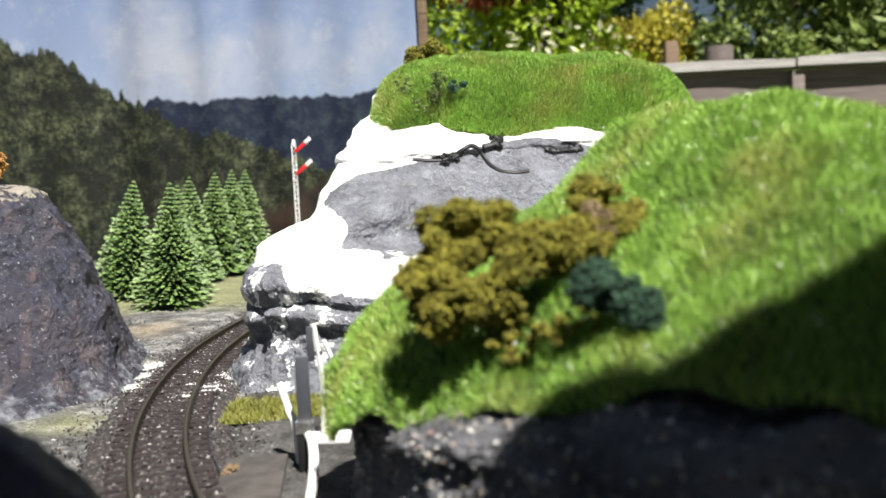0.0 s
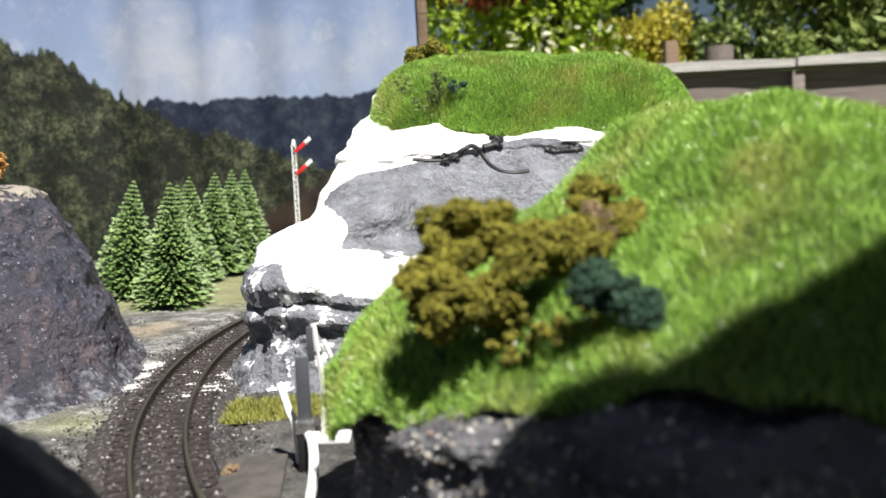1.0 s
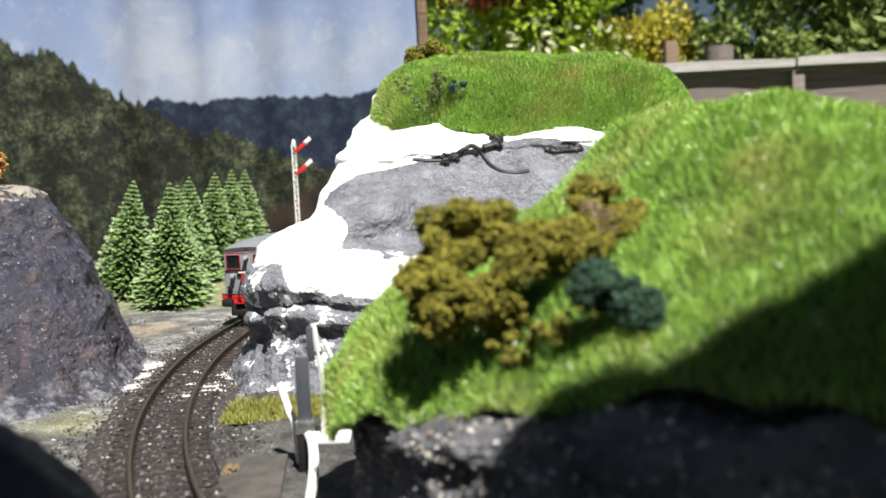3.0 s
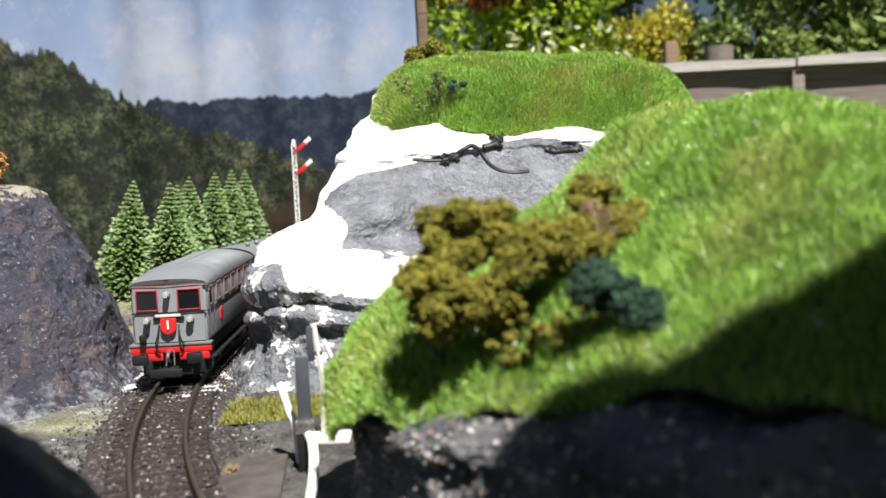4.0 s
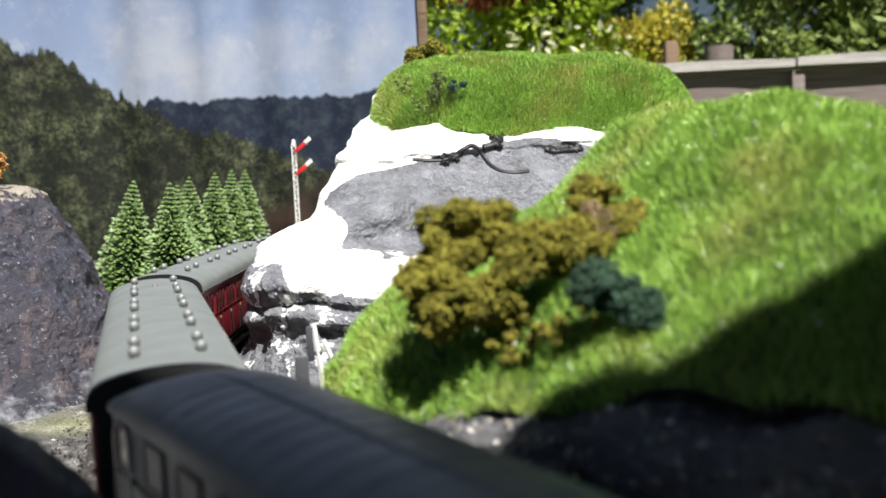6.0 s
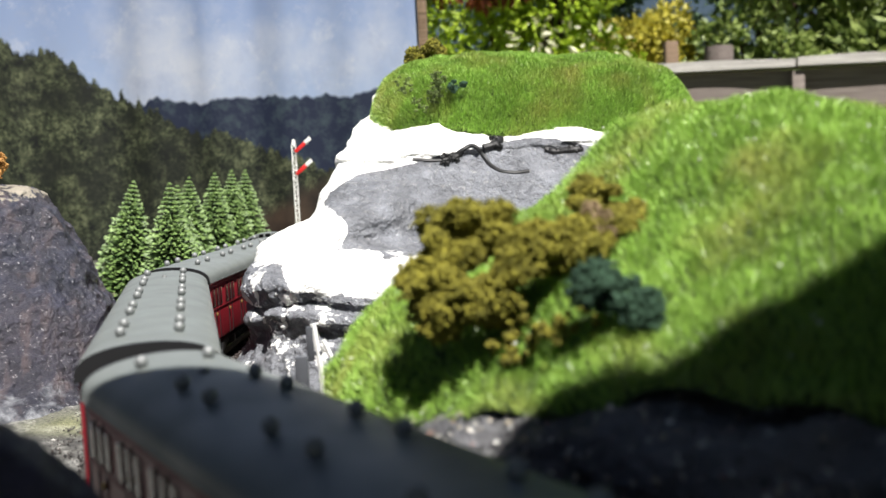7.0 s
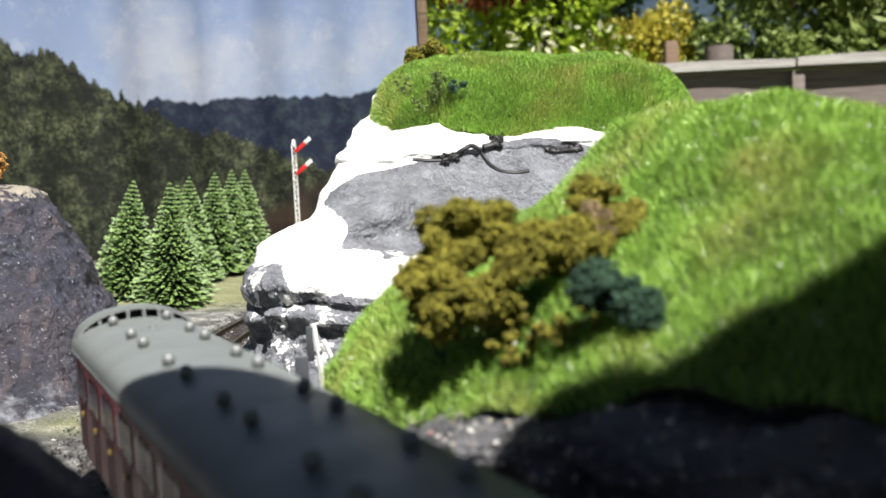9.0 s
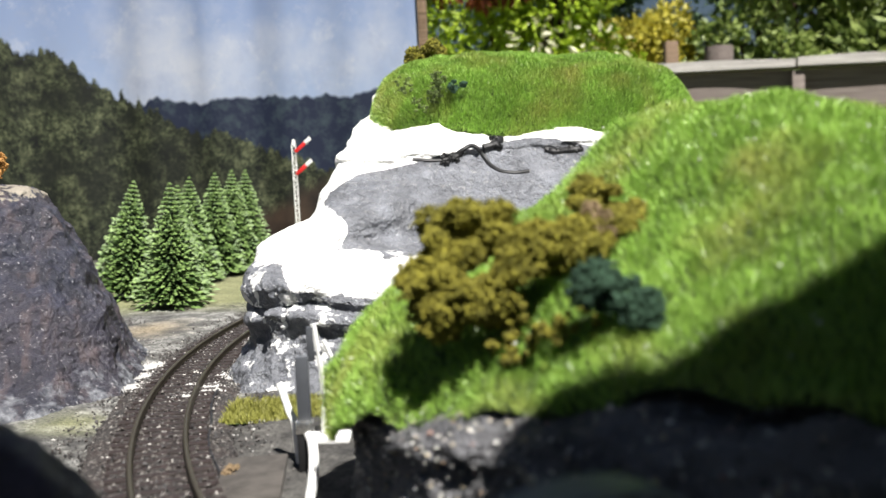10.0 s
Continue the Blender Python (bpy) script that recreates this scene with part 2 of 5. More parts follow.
def grid_mesh(name, P, mat, attrs=None, closed=False):
    """A mesh from an array of points (rows, columns, 3)."""
    r, c = P.shape[:2]
    faces = []
    for i in range(r - 1):
        for j in range(c if closed else c - 1):
            k = (j + 1) % c
            faces.append((i * c + j, i * c + k, (i + 1) * c + k, (i + 1) * c + j))
    me = bpy.data.meshes.new(name)
    me.from_pydata(P.reshape(-1, 3).tolist(), [], faces)
    for key, val in (attrs or {}).items():
        a = me.attributes.new(key, "FLOAT", "POINT")
        a.data.foreach_set("value", np.asarray(val, np.float32).ravel())
    me.materials.append(mat)
    me.shade_smooth()
    me.update()
    return me


def ridged(p, scale, seed=0.0, octaves=4):
    v, amp, tot = 0.0, 1.0, 0.0
    q = Vector(p) * scale + Vector((seed, seed * 1.7, seed * 0.3))
    for _ in range(octaves):
        v += amp * (1 - 2 * abs(noise.noise(q)))
        tot += amp
        q, amp = q * 2.03, amp * 0.5
    return v / tot


def rock_loft(name, outline, levels, pivot, mat, nu=360, nz=120, rough=0.006, scale=28.0, seed=3.0, bare=None, strata=0.35, hold=None, calm=None, lift=None, pale=None, warp=0.0):
    """A rock: the outline, carried up through levels of (z, width factor, depth factor, shift y) about the pivot, then roughened."""
    ring = np.array(smooth_path(list(outline) + [outline[0]], nu + 1))[:-1]
    lev = np.array(smooth_path(levels, nz))
    P = np.zeros((nz + 1, nu, 3))
    for i, (z, sx, sy, dy) in enumerate(lev):
        P[i, :, 0] = pivot[0] + (ring[:, 0] - pivot[0]) * sx
        keep = np.array([hold(x, z) for x in ring[:, 0]]) if hold else 0.0
        P[i, :, 1] = pivot[1] + (ring[:, 1] - pivot[1]) * (sy + (1 - sy) * keep) + dy
        P[i, :, 2] = z
    P[nz] = P[nz - 1].mean(0)
    if warp:
        P[..., 2] += np.array([warp * (noise.noise(Vector((x * 19, y * 19, 4 + z * 5))) + 0.4 * noise.noise(Vector((x * 55, y * 55, 2 + z * 9)))) * smoothstep(0.0, 0.03, z) * (1 - 0.7 * smoothstep(0.045, 0.055, z) * (1 - smoothstep(0.085, 0.095, z))) * (1 - smoothstep(0.112, 0.118, z)) for x, y, z in P.reshape(-1, 3)]).reshape(P.shape[:2])
    du = np.roll(P, -1, 1) - np.roll(P, 1, 1)
    dv = np.gradient(P, axis=0)
    N = np.cross(du, dv)
    N /= np.linalg.norm(N, axis=2, keepdims=True) + 1e-12
    nxt = np.roll(ring, -1, 0)
    if (ring[:, 0] * nxt[:, 1] - nxt[:, 0] * ring[:, 1]).sum() < 0:
        N = -N
    flat = P.reshape(-1, 3)
    D = np.array([ridged((x, y, z * (1 + strata * 3)), scale, seed) * 0.75 + 0.4 * noise.noise(Vector((x, y, z)) * scale * 0.45) + 0.22 * ridged((x, y, z * 1.6), scale * 4.2, seed + 2, 3) for x, y, z in flat]).reshape(P.shape[:2])
    D = (D - D.mean()) * rough
    if calm:
        D = D * np.array([calm(*p) for p in flat]).reshape(D.shape)
    P = P + N * D[..., None]
    if lift:
        P[..., 2] = np.where(P[..., 2] > 0, P[..., 2] * np.vectorize(lift)(P[..., 0]), P[..., 2])
    attrs = {key: np.array([fn(*p) for p in P.reshape(-1, 3)]) for key, fn in (("bare", bare), ("pale", pale)) if fn}
    return grid_mesh(name, P, mat, attrs, True)


def blades(name, points, normals, mat, length, width, lean, seed):
    """Fibres of static grass: one tapered, bent strip each, as one mesh."""
    rng = np.random.RandomState(seed)
    n = len(points)
    L = length * rng.uniform(0.6, 1.25, n)[:, None]
    up = normals * 0.6 + np.array([0, 0, 0.75]) + rng.normal(0, lean, (n, 3))
    up /= np.linalg.norm(up, axis=1, keepdims=True)
    side = np.cross(up, rng.normal(0, 1, (n, 3)))
    side /= np.linalg.norm(side, axis=1, keepdims=True)
    bend = np.cross(up, side) * rng.normal(0, 0.35, (n, 1)) * L
    w = width * rng.uniform(0.7, 1.3, n)[:, None]
    V = np.stack([points - side * w, points + side * w, points + up * L * 0.55 + bend * 0.3 - side * w * 0.8, points + up * L * 0.55 + bend * 0.3 + side * w * 0.8, points + up * L + bend], 1).reshape(-1, 3)
    b = np.arange(n)[:, None] * 5
    quads, tris = b + np.array([0, 1, 3, 2]), b + np.array([2, 3, 4])
    me = bpy.data.meshes.new(name)
    me.from_pydata(V.tolist(), [], quads.tolist() + tris.tolist())
    me.materials.append(mat)
    me.shade_smooth()
    return me


def scatter(me, n, seed, keep=None):
    """n random points on a mesh, with normals."""
    rng = np.random.RandomState(seed)
    me.calc_loop_triangles()
    nt = len(me.loop_triangles)
    tri = np.zeros(nt * 3, np.int32)
    me.loop_triangles.foreach_get("vertices", tri)
    co = np.zeros(len(me.vertices) * 3)
    me.vertices.foreach_get("co", co)
    T = co.reshape(-1, 3)[tri.reshape(-1, 3)]
    N = np.cross(T[:, 1] - T[:, 0], T[:, 2] - T[:, 0])
    A = np.linalg.norm(N, axis=1)
    i = rng.choice(nt, n, p=A / A.sum())
    u, v = rng.rand(n), rng.rand(n)
    f = u + v > 1
    u[f], v[f] = 1 - u[f], 1 - v[f]
    p = T[i, 0] + (T[i, 1] - T[i, 0]) * u[:, None] + (T[i, 2] - T[i, 0]) * v[:, None]
    nn = N[i] / (A[i][:, None] + 1e-15)
    nn *= np.sign(nn[:, 2:3] + 1e-9)
    if keep is not None:
        k = keep(p)
        p, nn = p[k], nn[k]
    return p, nn


def crumbs(name, centres, radii, mat, per, size, seed, squash=0.85):
    """A clump of torn foam: small uneven lumps over a cluster of balls."""
    rng = np.random.RandomState(seed)
    ico = bmesh.new()
    bmesh.ops.create_icosphere(ico, subdivisions=1, radius=1.0)
    base = np.array([v.co[:] for v in ico.verts])
    tri = np.array([[v.index for v in f.verts] for f in ico.faces])
    ico.free()
    V, F, o = [], [], 0
    for c, r in zip(centres, radii):
        k = max(6, int(per * (r / max(radii)) ** 2))
        d = rng.normal(0, 1, (k, 3))
        d /= np.linalg.norm(d, axis=1, keepdims=True)
        bump = np.array([noise.noise(Vector(e) * 2.6 + Vector(c) * 300) for e in d])[:, None]
        q = np.array(c) + d * r * (rng.uniform(0.70, 1.02, (k, 1)) + 0.55 * bump) * np.array([1, 1, squash])
        for p in q:
            s = size * rng.uniform(0.35, 1.6)
            V.append(p + base * s * rng.uniform(0.55, 1.25, (len(base), 1)) * rng.uniform(0.7, 1.3, 3))
            F.append(tri + o)
            o += len(base)
    me = bpy.data.meshes.new(name)
    me.from_pydata(np.concatenate(V).tolist(), [], np.concatenate(F).tolist())
    me.materials.append(mat)
    return me


# ---- the line of the track ----
STEP = 0.002
KNOTS = [(-1.7, 0), (-0.88, 0), (-0.84, 2.6), (-0.34, 2.6), (-0.27, 0.05), (-0.15, 0.685), (0.0, 1.487), (0.1, 1.251), (0.2, 1.607), (0.3, 1.447), (0.4, 1.814), (0.5, -2.986), (0.56, 0.0), (1.6, 0.0)]
S = np.arange(-1.7, 1.6, STEP)
KAPPA = np.interp(S, [k[0] for k in KNOTS], [k[1] for k in KNOTS])
ZERO = int(round(1.7 / STEP))
HEAD = np.cumsum(KAPPA) * STEP
HEAD += -math.pi / 2 - HEAD[ZERO]
LX, LY = np.cumsum(np.cos(HEAD)) * STEP, np.cumsum(np.sin(HEAD)) * STEP
LX += -0.126 - LX[ZERO]
LY += 0.5113 - LY[ZERO]


def line(s, side=0.0):
    """Place and heading on the line; side is to the left of travel."""
    x, y, h = np.interp(s, S, LX), np.interp(s, S, LY), np.interp(s, S, HEAD)
    return np.array([x - side * math.sin(h), y + side * math.cos(h)]), h


# ---- ground and table ----
lawn_bm = bmesh.new()
bmesh.ops.create_grid(lawn_bm, x_segments=2, y_segments=2, size=300)
ground = thing("ground", "mown garden lawn below the layout table", "ground", kind="structure", data=finish("ground", lawn_bm, M["lawn"]))
ground.location = (0, 0, -0.9)

table = thing("layout_table", "plywood table carrying the model railway", "table")
part("tabletop", box(bmesh.new(), -1.1, 1.3, -1.2, 1.32, -0.045, -0.012, 0.002), M["board"], table)
leg_bm = box(bmesh.new(), -0.03, 0.03, -0.03, 0.03, -0.9, -0.045, 0.003)
leg_me = finish("leg", leg_bm, M["board"])
for lx, ly in ((-1, -1.1), (1.2, -1.1), (-1, 1.2), (1.2, 1.2)):
    part("leg", leg_me, None, table, m=pose(lx, ly, 0))


def scenic_ground():
    nx, ny = 280, 330
    xs, ys = np.linspace(-1.05, 1.25, nx), np.linspace(-1.1, 1.27, ny)
    xs = -0.1 + (xs + 0.1) * (0.25 + 0.75 * np.abs((xs + 0.1) / 1.35))
    ys = 0.45 + (ys - 0.45) * (0.35 + 0.65 * np.abs((ys - 0.45) / np.where(ys > 0.45, 0.82, 1.55)))
    P = np.zeros((ny, nx, 3))
    P[..., 0], P[..., 1] = np.meshgrid(xs, ys)
    spill, moss, sand, grit_dim = (np.zeros((ny, nx)) for _ in range(4))
    sel = (S > -0.9) & (S < 1.3)
    C = np.stack([LX[sel], LY[sel]], 1)[::5]
    for i in range(ny):
        for j in range(nx):
            x, y = P[i, j, :2]
            d = math.sqrt(((C - (x, y)) ** 2).sum(1).min())
            n = noise.noise(Vector((x * 18, y * 18, 1))) * 0.0022 + noise.noise(Vector((x * 90, y * 90, 4))) * 0.0007
            away = min(1, max(0, (d - 0.022) / 0.02))
            P[i, j, 2] = -0.0065 + (n + 0.0025) * away
            moss[i, j] = 0.75 * min(1, max(0, (y - 0.6) / 0.15)) + 0.55 * max(0, 1 - math.hypot((x + 0.15) / 0.05, (y - 0.37) / 0.05))
            sand[i, j] = 0.55 * max(0, 1 - math.hypot((x + 0.19) / 0.07, (y - 0.60) / 0.10))
            # right of track: dark grit; far left: painted-in dimness before the backdrop
            grit_dim[i, j] = smoothstep(-0.095, -0.08, x) * (1 - smoothstep(0.40, 0.46, y)) + 0.4 * smoothstep(0.2, 0.0, y) + 0.85 * smoothstep(0.80, 0.92, y) * (1 - smoothstep(-0.25, -0.16, x))
            spill[i, j] = 0.8 * max(0, 1 - math.hypot((x + 0.148) / 0.020, (y - 0.465) / 0.04)) + 0.95 * max(0, 1 - math.hypot((x + 0.101) / 0.016, (y - 0.43) / 0.045)) + 0.4 * max(0, 1 - math.hypot((x + 0.180) / 0.06, (y - 0.41) / 0.07))
    return grid_mesh("scenic_ground", P, M["ground"], {"moss": moss, "sand": sand, "spill": spill, "grit_dim": grit_dim})


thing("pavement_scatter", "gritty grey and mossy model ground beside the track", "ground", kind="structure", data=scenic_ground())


def build_track():
    track = thing("track", "curved model railway track with brown sleepers", "track")
    a, b = -1.5, 1.5
    ss = np.arange(a, b, 0.004)

    def sweep(profile):
        P = np.zeros((len(ss), len(profile), 3))
        for i, s in enumerate(ss):
            for j, (o, z) in enumerate(profile):
                p, _ = line(s, o)
                P[i, j] = (p[0], p[1], z)
        return P

    P = sweep([(-0.027, -0.0068), (-0.022, -0.0042), (-0.012, -0.0035), (0, -0.0034), (0.012, -0.0035), (0.022, -0.0042), (0.027, -0.0068)])
    Q = np.array([[P[i, 0] * (1 - u) + P[i, -1] * u for u in np.linspace(0, 1, 25)] for i in range(len(ss))])
    for i in range(len(ss)):
        for j, u in enumerate(np.linspace(0, 6, 25)):
            k = min(int(u), 5)
            q = P[i, k] + (P[i, k + 1] - P[i, k]) * (u - k)
            q[2] += noise.noise(Vector((q[0] * 260, q[1] * 260, 0))) * 0.0009
            Q[i, j] = q
    part("ballast", grid_mesh("ballast", Q, M["ballast"]), None, track, "dark gritty ballast bed with pale specks")
    for o in (-0.00895, 0.00895):
        w = 0.0007
        prof = [(o - w, 0), (o + w, 0), (o + w, -0.0007), (o + 0.0003, -0.001), (o + 0.0003, -0.0021), (o + 0.0011, -0.0025), (o - 0.0011, -0.0025), (o - 0.0003, -0.0021), (o - 0.0003, -0.001), (o - w, -0.0007)]
        me = grid_mesh("rail", sweep(prof[::-1]), M["rail"], None, True)
        part("rail", me, None, track, "weathered nickel rail")
    part("cable", tube(bmesh.new(), [(*line(q, 0.0172 + 0.0006 * math.sin(q * 90))[0], -0.0036) for q in np.arange(0.10, 0.34, 0.004)], 0.0005, 6), M["black"], track, "thin dark cable beside the rail")
    sl = finish("sleeper", box(bmesh.new(), -0.0017, 0.0017, -0.0165, 0.0165, -0.0046, -0.0025, 0.0003), M["sleeper"])
    for s in np.arange(-0.95, 0.95, 0.0082):
        p, h = line(s)
        part("sleeper", sl, None, track, m=pose(p[0], p[1], 0, 0, 0, math.degrees(h)))
    return track


build_track()


def stones(name, label, places, size, mat, seed):
    """Loose grit as one mesh of small uneven stones."""
    rng = np.random.RandomState(seed)
    base = np.array([(1, 0, 0), (-1, 0, 0), (0, 1, 0), (0, -1, 0), (0, 0, 1), (0, 0, -1)], float)
    tri = np.array([(0, 2, 4), (2, 1, 4), (1, 3, 4), (3, 0, 4), (2, 0, 5), (1, 2, 5), (3, 1, 5), (0, 3, 5)])
    n = len(places)
    r = size * rng.uniform(0.4, 1.4, (n, 1, 1)) * rng.uniform(0.6, 1.2, (n, 6, 1))
    spin = rng.uniform(0, 6.28, n)
    c, d = np.cos(spin)[:, None], np.sin(spin)[:, None]
    B = base[None] * r * rng.uniform(0.6, 1.3, (n, 1, 3))
    V = np.stack([B[..., 0] * c - B[..., 1] * d, B[..., 0] * d + B[..., 1] * c, B[..., 2]], 2) + places[:, None, :]
    me = bpy.data.meshes.new(name)
    me.from_pydata(V.reshape(-1, 3).tolist(), [], (tri[None] + 6 * np.arange(n)[:, None, None]).reshape(-1, 3).tolist())
    me.materials.append(mat)
    return thing(name, label, "gravel", kind="stuff", data=me)


def grit_material():
    m = Mat("grit", 0.6)
    m.colour(m.ramp(m.island(), (0.0, (0.02, 0.019, 0.02)), (0.72, (0.055, 0.046, 0.042)), (0.93, (0.12, 0.11, 0.10)), (1.0, (0.5, 0.48, 0.45))))
    return m.m


def track_grit():
    rng = np.random.RandomState(8)
    out = []
    for s in rng.uniform(-0.1, 0.5, 13000):
        o = rng.normal(0, 0.013)
        if abs(abs(o) - 0.00895) > 0.0016 and abs(o) < 0.034:
            p, _ = line(s, o)
            out.append((p[0], p[1], (-0.0024 if rng.rand() < 0.14 else -0.0032) - 0.0022 * smoothstep(0.014, 0.026, abs(o))))
    return np.array(out)


def yard_grit():
    rng = np.random.RandomState(9)
    out = []
    while len(out) < 7000:
        x, y = rng.uniform(-0.24, -0.02), rng.uniform(0.24, 0.72)
        sel = np.hypot(LX[::10] - x, LY[::10] - y).min()
        if sel > 0.024 and noise.noise(Vector((x * 30, y * 30, 3))) > rng.uniform(-0.7, 0.6):
            out.append((x, y, -0.0045))
    return np.array(out)


M["grit"] = grit_material()
stones("ballast_stones", "dark gritty ballast stones with pale specks", track_grit(), 0.0007, M["grit"], 3)
stones("loose_grit", "loose grey and white grit beside the track", yard_grit(), 0.0006, M["grit"], 4)


def plaster_spill():
    rng = np.random.RandomState(14)
    out = []
    for x, y, r, n in ((-0.1135, 0.403, 0.0032, 90), (-0.1142, 0.423, 0.0024, 40), (-0.1050, 0.417, 0.0045, 170), (-0.104, 0.443, 0.004, 90), (-0.1500, 0.480, 0.005, 110), (-0.147, 0.455, 0.004, 60), (-0.144, 0.432, 0.004, 80), (-0.102, 0.49, 0.005, 30), (-0.108, 0.53, 0.006, 20), (-0.185, 0.42, 0.012, 40), (-0.066, 0.35, 0.02, 14)):
        for _ in range(n * 3):
            qx, qy = x + rng.normal(0, r * 0.6), y + rng.normal(0, r)
            d = np.hypot(LX[::4] - qx, LY[::4] - qy).min()
            if abs(d - 0.00895) > 0.0014:
                out.append((qx, qy, -0.0030 if d < 0.017 else -0.0042))
    return np.array(out)


M["plaster"] = painted("plaster_crumb", (0.55, 0.54, 0.52), 0.85, 0.3, 200)
stones("plaster_crumbs", "white plaster crumbs spilled beside the track", plaster_spill(), 0.00052, M["plaster"], 15)


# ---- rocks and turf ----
# scale about EYE: nearer and smaller, same outline in the camera's view
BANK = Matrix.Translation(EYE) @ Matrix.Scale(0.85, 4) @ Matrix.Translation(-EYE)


def scale_to_eye(ob):
    """Shrinks a thing of the near bank towards the camera, to fit the same view."""
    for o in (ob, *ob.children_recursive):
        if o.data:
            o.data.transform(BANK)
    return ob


def white_bare(x, y, z):
    n = noise.noise(Vector((x * 22, y * 22, z * 22)))
    lip = 0.0365 + 0.0135 * (1 - smoothstep(-0.080, -0.064, x))
    low = smoothstep(lip - 0.003, lip + 0.003, z + n * 0.006)
    top = 0.085 + 0.010 * smoothstep(-0.045, 0.0, x)
    patch = smoothstep(0.047, 0.052, z + n * 0.006) * (1 - smoothstep(top, top + 0.006, z + n * 0.008)) * smoothstep(-0.053, -0.046, x + n * 0.016 + 0.25 * (0.075 - z))
    return 0.41 + 0.44 * low - 0.95 * patch


HILL = [(-0.082, 0.424), (-0.094, 0.452), (-0.090, 0.52), (-0.068, 0.62), (-0.04, 0.72), (0.02, 0.79), (0.12, 0.80), (0.17, 0.74), (0.18, 0.6), (0.17, 0.46), (0.1, 0.43), (0.03, 0.412), (-0.04, 0.408)]
HILL_UP = [(-0.010, 1.05, 1.10, 0), (-0.003, 1.035, 1.06, 0), (0.006, 1.01, 1.02, 0), (0.014, 0.995, 1.0, 0), (0.021, 0.985, 0.985, 0), (0.026, 0.995, 0.995, 0), (0.0300, 0.972, 0.962, 0), (0.0335, 0.985, 0.975, 0), (0.039, 1.0, 0.955, 0), (0.044, 1.0, 0.87, 0), (0.049, 0.995, 0.79, 0), (0.054, 0.985, 0.745, 0), (0.058, 0.958, 0.73, 0), (0.063, 0.913, 0.715, 0), (0.068, 0.885, 0.70, 0), (0.075, 0.87, 0.685, 0), (0.082, 0.858, 0.67, 0), (0.092, 0.843, 0.64, 0), (0.0965, 0.838, 0.630, 0), (0.0995, 0.838, 0.632, 0), (0.103, 0.836, 0.615, 0), (0.1065, 0.83, 0.56, 0), (0.111, 0.825, 0.49, 0), (0.116, 0.815, 0.43, 0), (0.122, 0.795, 0.37, 0), (0.130, 0.76, 0.29, 0), (0.143, 0.74, 0.22, 0), (0.148, 0.5, 0.1, 0)]
rock = thing("rock_hill", "plaster rock cliff, half painted slate grey, half bare white", "rock", data=rock_loft("rock_hill", HILL, HILL_UP, (0.12, 0.74), M["white_rock"], 560, 240, 0.0075, 30, 3.0, white_bare, 0.25, lambda x, z: 0.72 * (1 - smoothstep(-0.094, -0.012, x)) * (1 - smoothstep(0.042, 0.105, z)), lambda x, y, z: 1.0 - 0.45 * smoothstep(0.040, 0.052, z), warp=0.0085))

def talus(x, y, z):
    return 0.10 + 0.50 * smoothstep(0.076, 0.089, z)


def weathered(x, y, z):
    return 0.50 * (1 - smoothstep(0.000, 0.014 + 0.5 * max(0.0, -0.20 - x), z))


LEFT = [(-0.152, 0.432), (-0.163, 0.49), (-0.182, 0.545), (-0.24, 0.60), (-0.36, 0.62), (-0.46, 0.5), (-0.40, 0.38), (-0.25, 0.355), (-0.18, 0.385)]
LEFT_UP = [(-0.010, 1.05, 1.16, 0), (-0.003, 1.02, 1.10, 0), (0.003, 0.985, 1.0, 0), (0.008, 0.972, 0.92, 0), (0.016, 0.955, 0.84, 0), (0.03, 0.93, 0.77, 0), (0.045, 0.887, 0.67, 0), (0.06, 0.832, 0.59, 0), (0.072, 0.792, 0.535, 0), (0.083, 0.748, 0.48, 0), (0.090, 0.68, 0.42, 0), (0.092, 0.45, 0.25, 0)]
thing("rock_outcrop", "slate grey painted rock with brownish streaks", "rock", data=rock_loft("rock_outcrop", LEFT, LEFT_UP, (-0.34, 0.52), M["left_rock"], 520, 190, 0.0062, 24, 9.0, talus, pale=weathered))

DARK = [(-0.047, 0.124), (-0.050, 0.142), (-0.070, 0.154), (-0.11, 0.15), (-0.13, 0.12), (-0.10, 0.095), (-0.066, 0.10)]
DARK_UP = [(-0.010, 1.0, 1.0, 0), (0.02, 1.0, 1.0, 0), (0.036, 0.96, 0.92, 0), (0.046, 0.83, 0.78, 0), (0.053, 0.63, 0.55, 0), (0.057, 0.35, 0.25, 0)]
thing("rock_boulder", "dark purplish rock boulder beside the track", "rock", data=rock_loft("rock_boulder", DARK, DARK_UP, (-0.085, 0.13), M["dark_rock"], 160, 60, 0.003, 30, 5.0))

NEAR = [(-0.031, 0.305), (-0.026, 0.276), (-0.012, 0.236), (0.008, 0.208), (0.028, 0.186), (0.09, 0.145), (0.18, 0.11), (0.33, 0.12), (0.37, 0.25), (0.30, 0.37), (0.15, 0.40), (0.03, 0.37), (-0.022, 0.335)]
NEAR_UP = [(-0.042, 1.02, 1.14, 0), (-0.010, 1.01, 1.09, 0), (0.006, 1.0, 1.05, 0), (0.016, 0.995, 1.02, 0), (0.023, 1.0, 1.0, 0), (0.027, 0.97, 0.95, 0), (0.029, 0.9, 0.88, 0), (0.030, 0.6, 0.5, 0)]
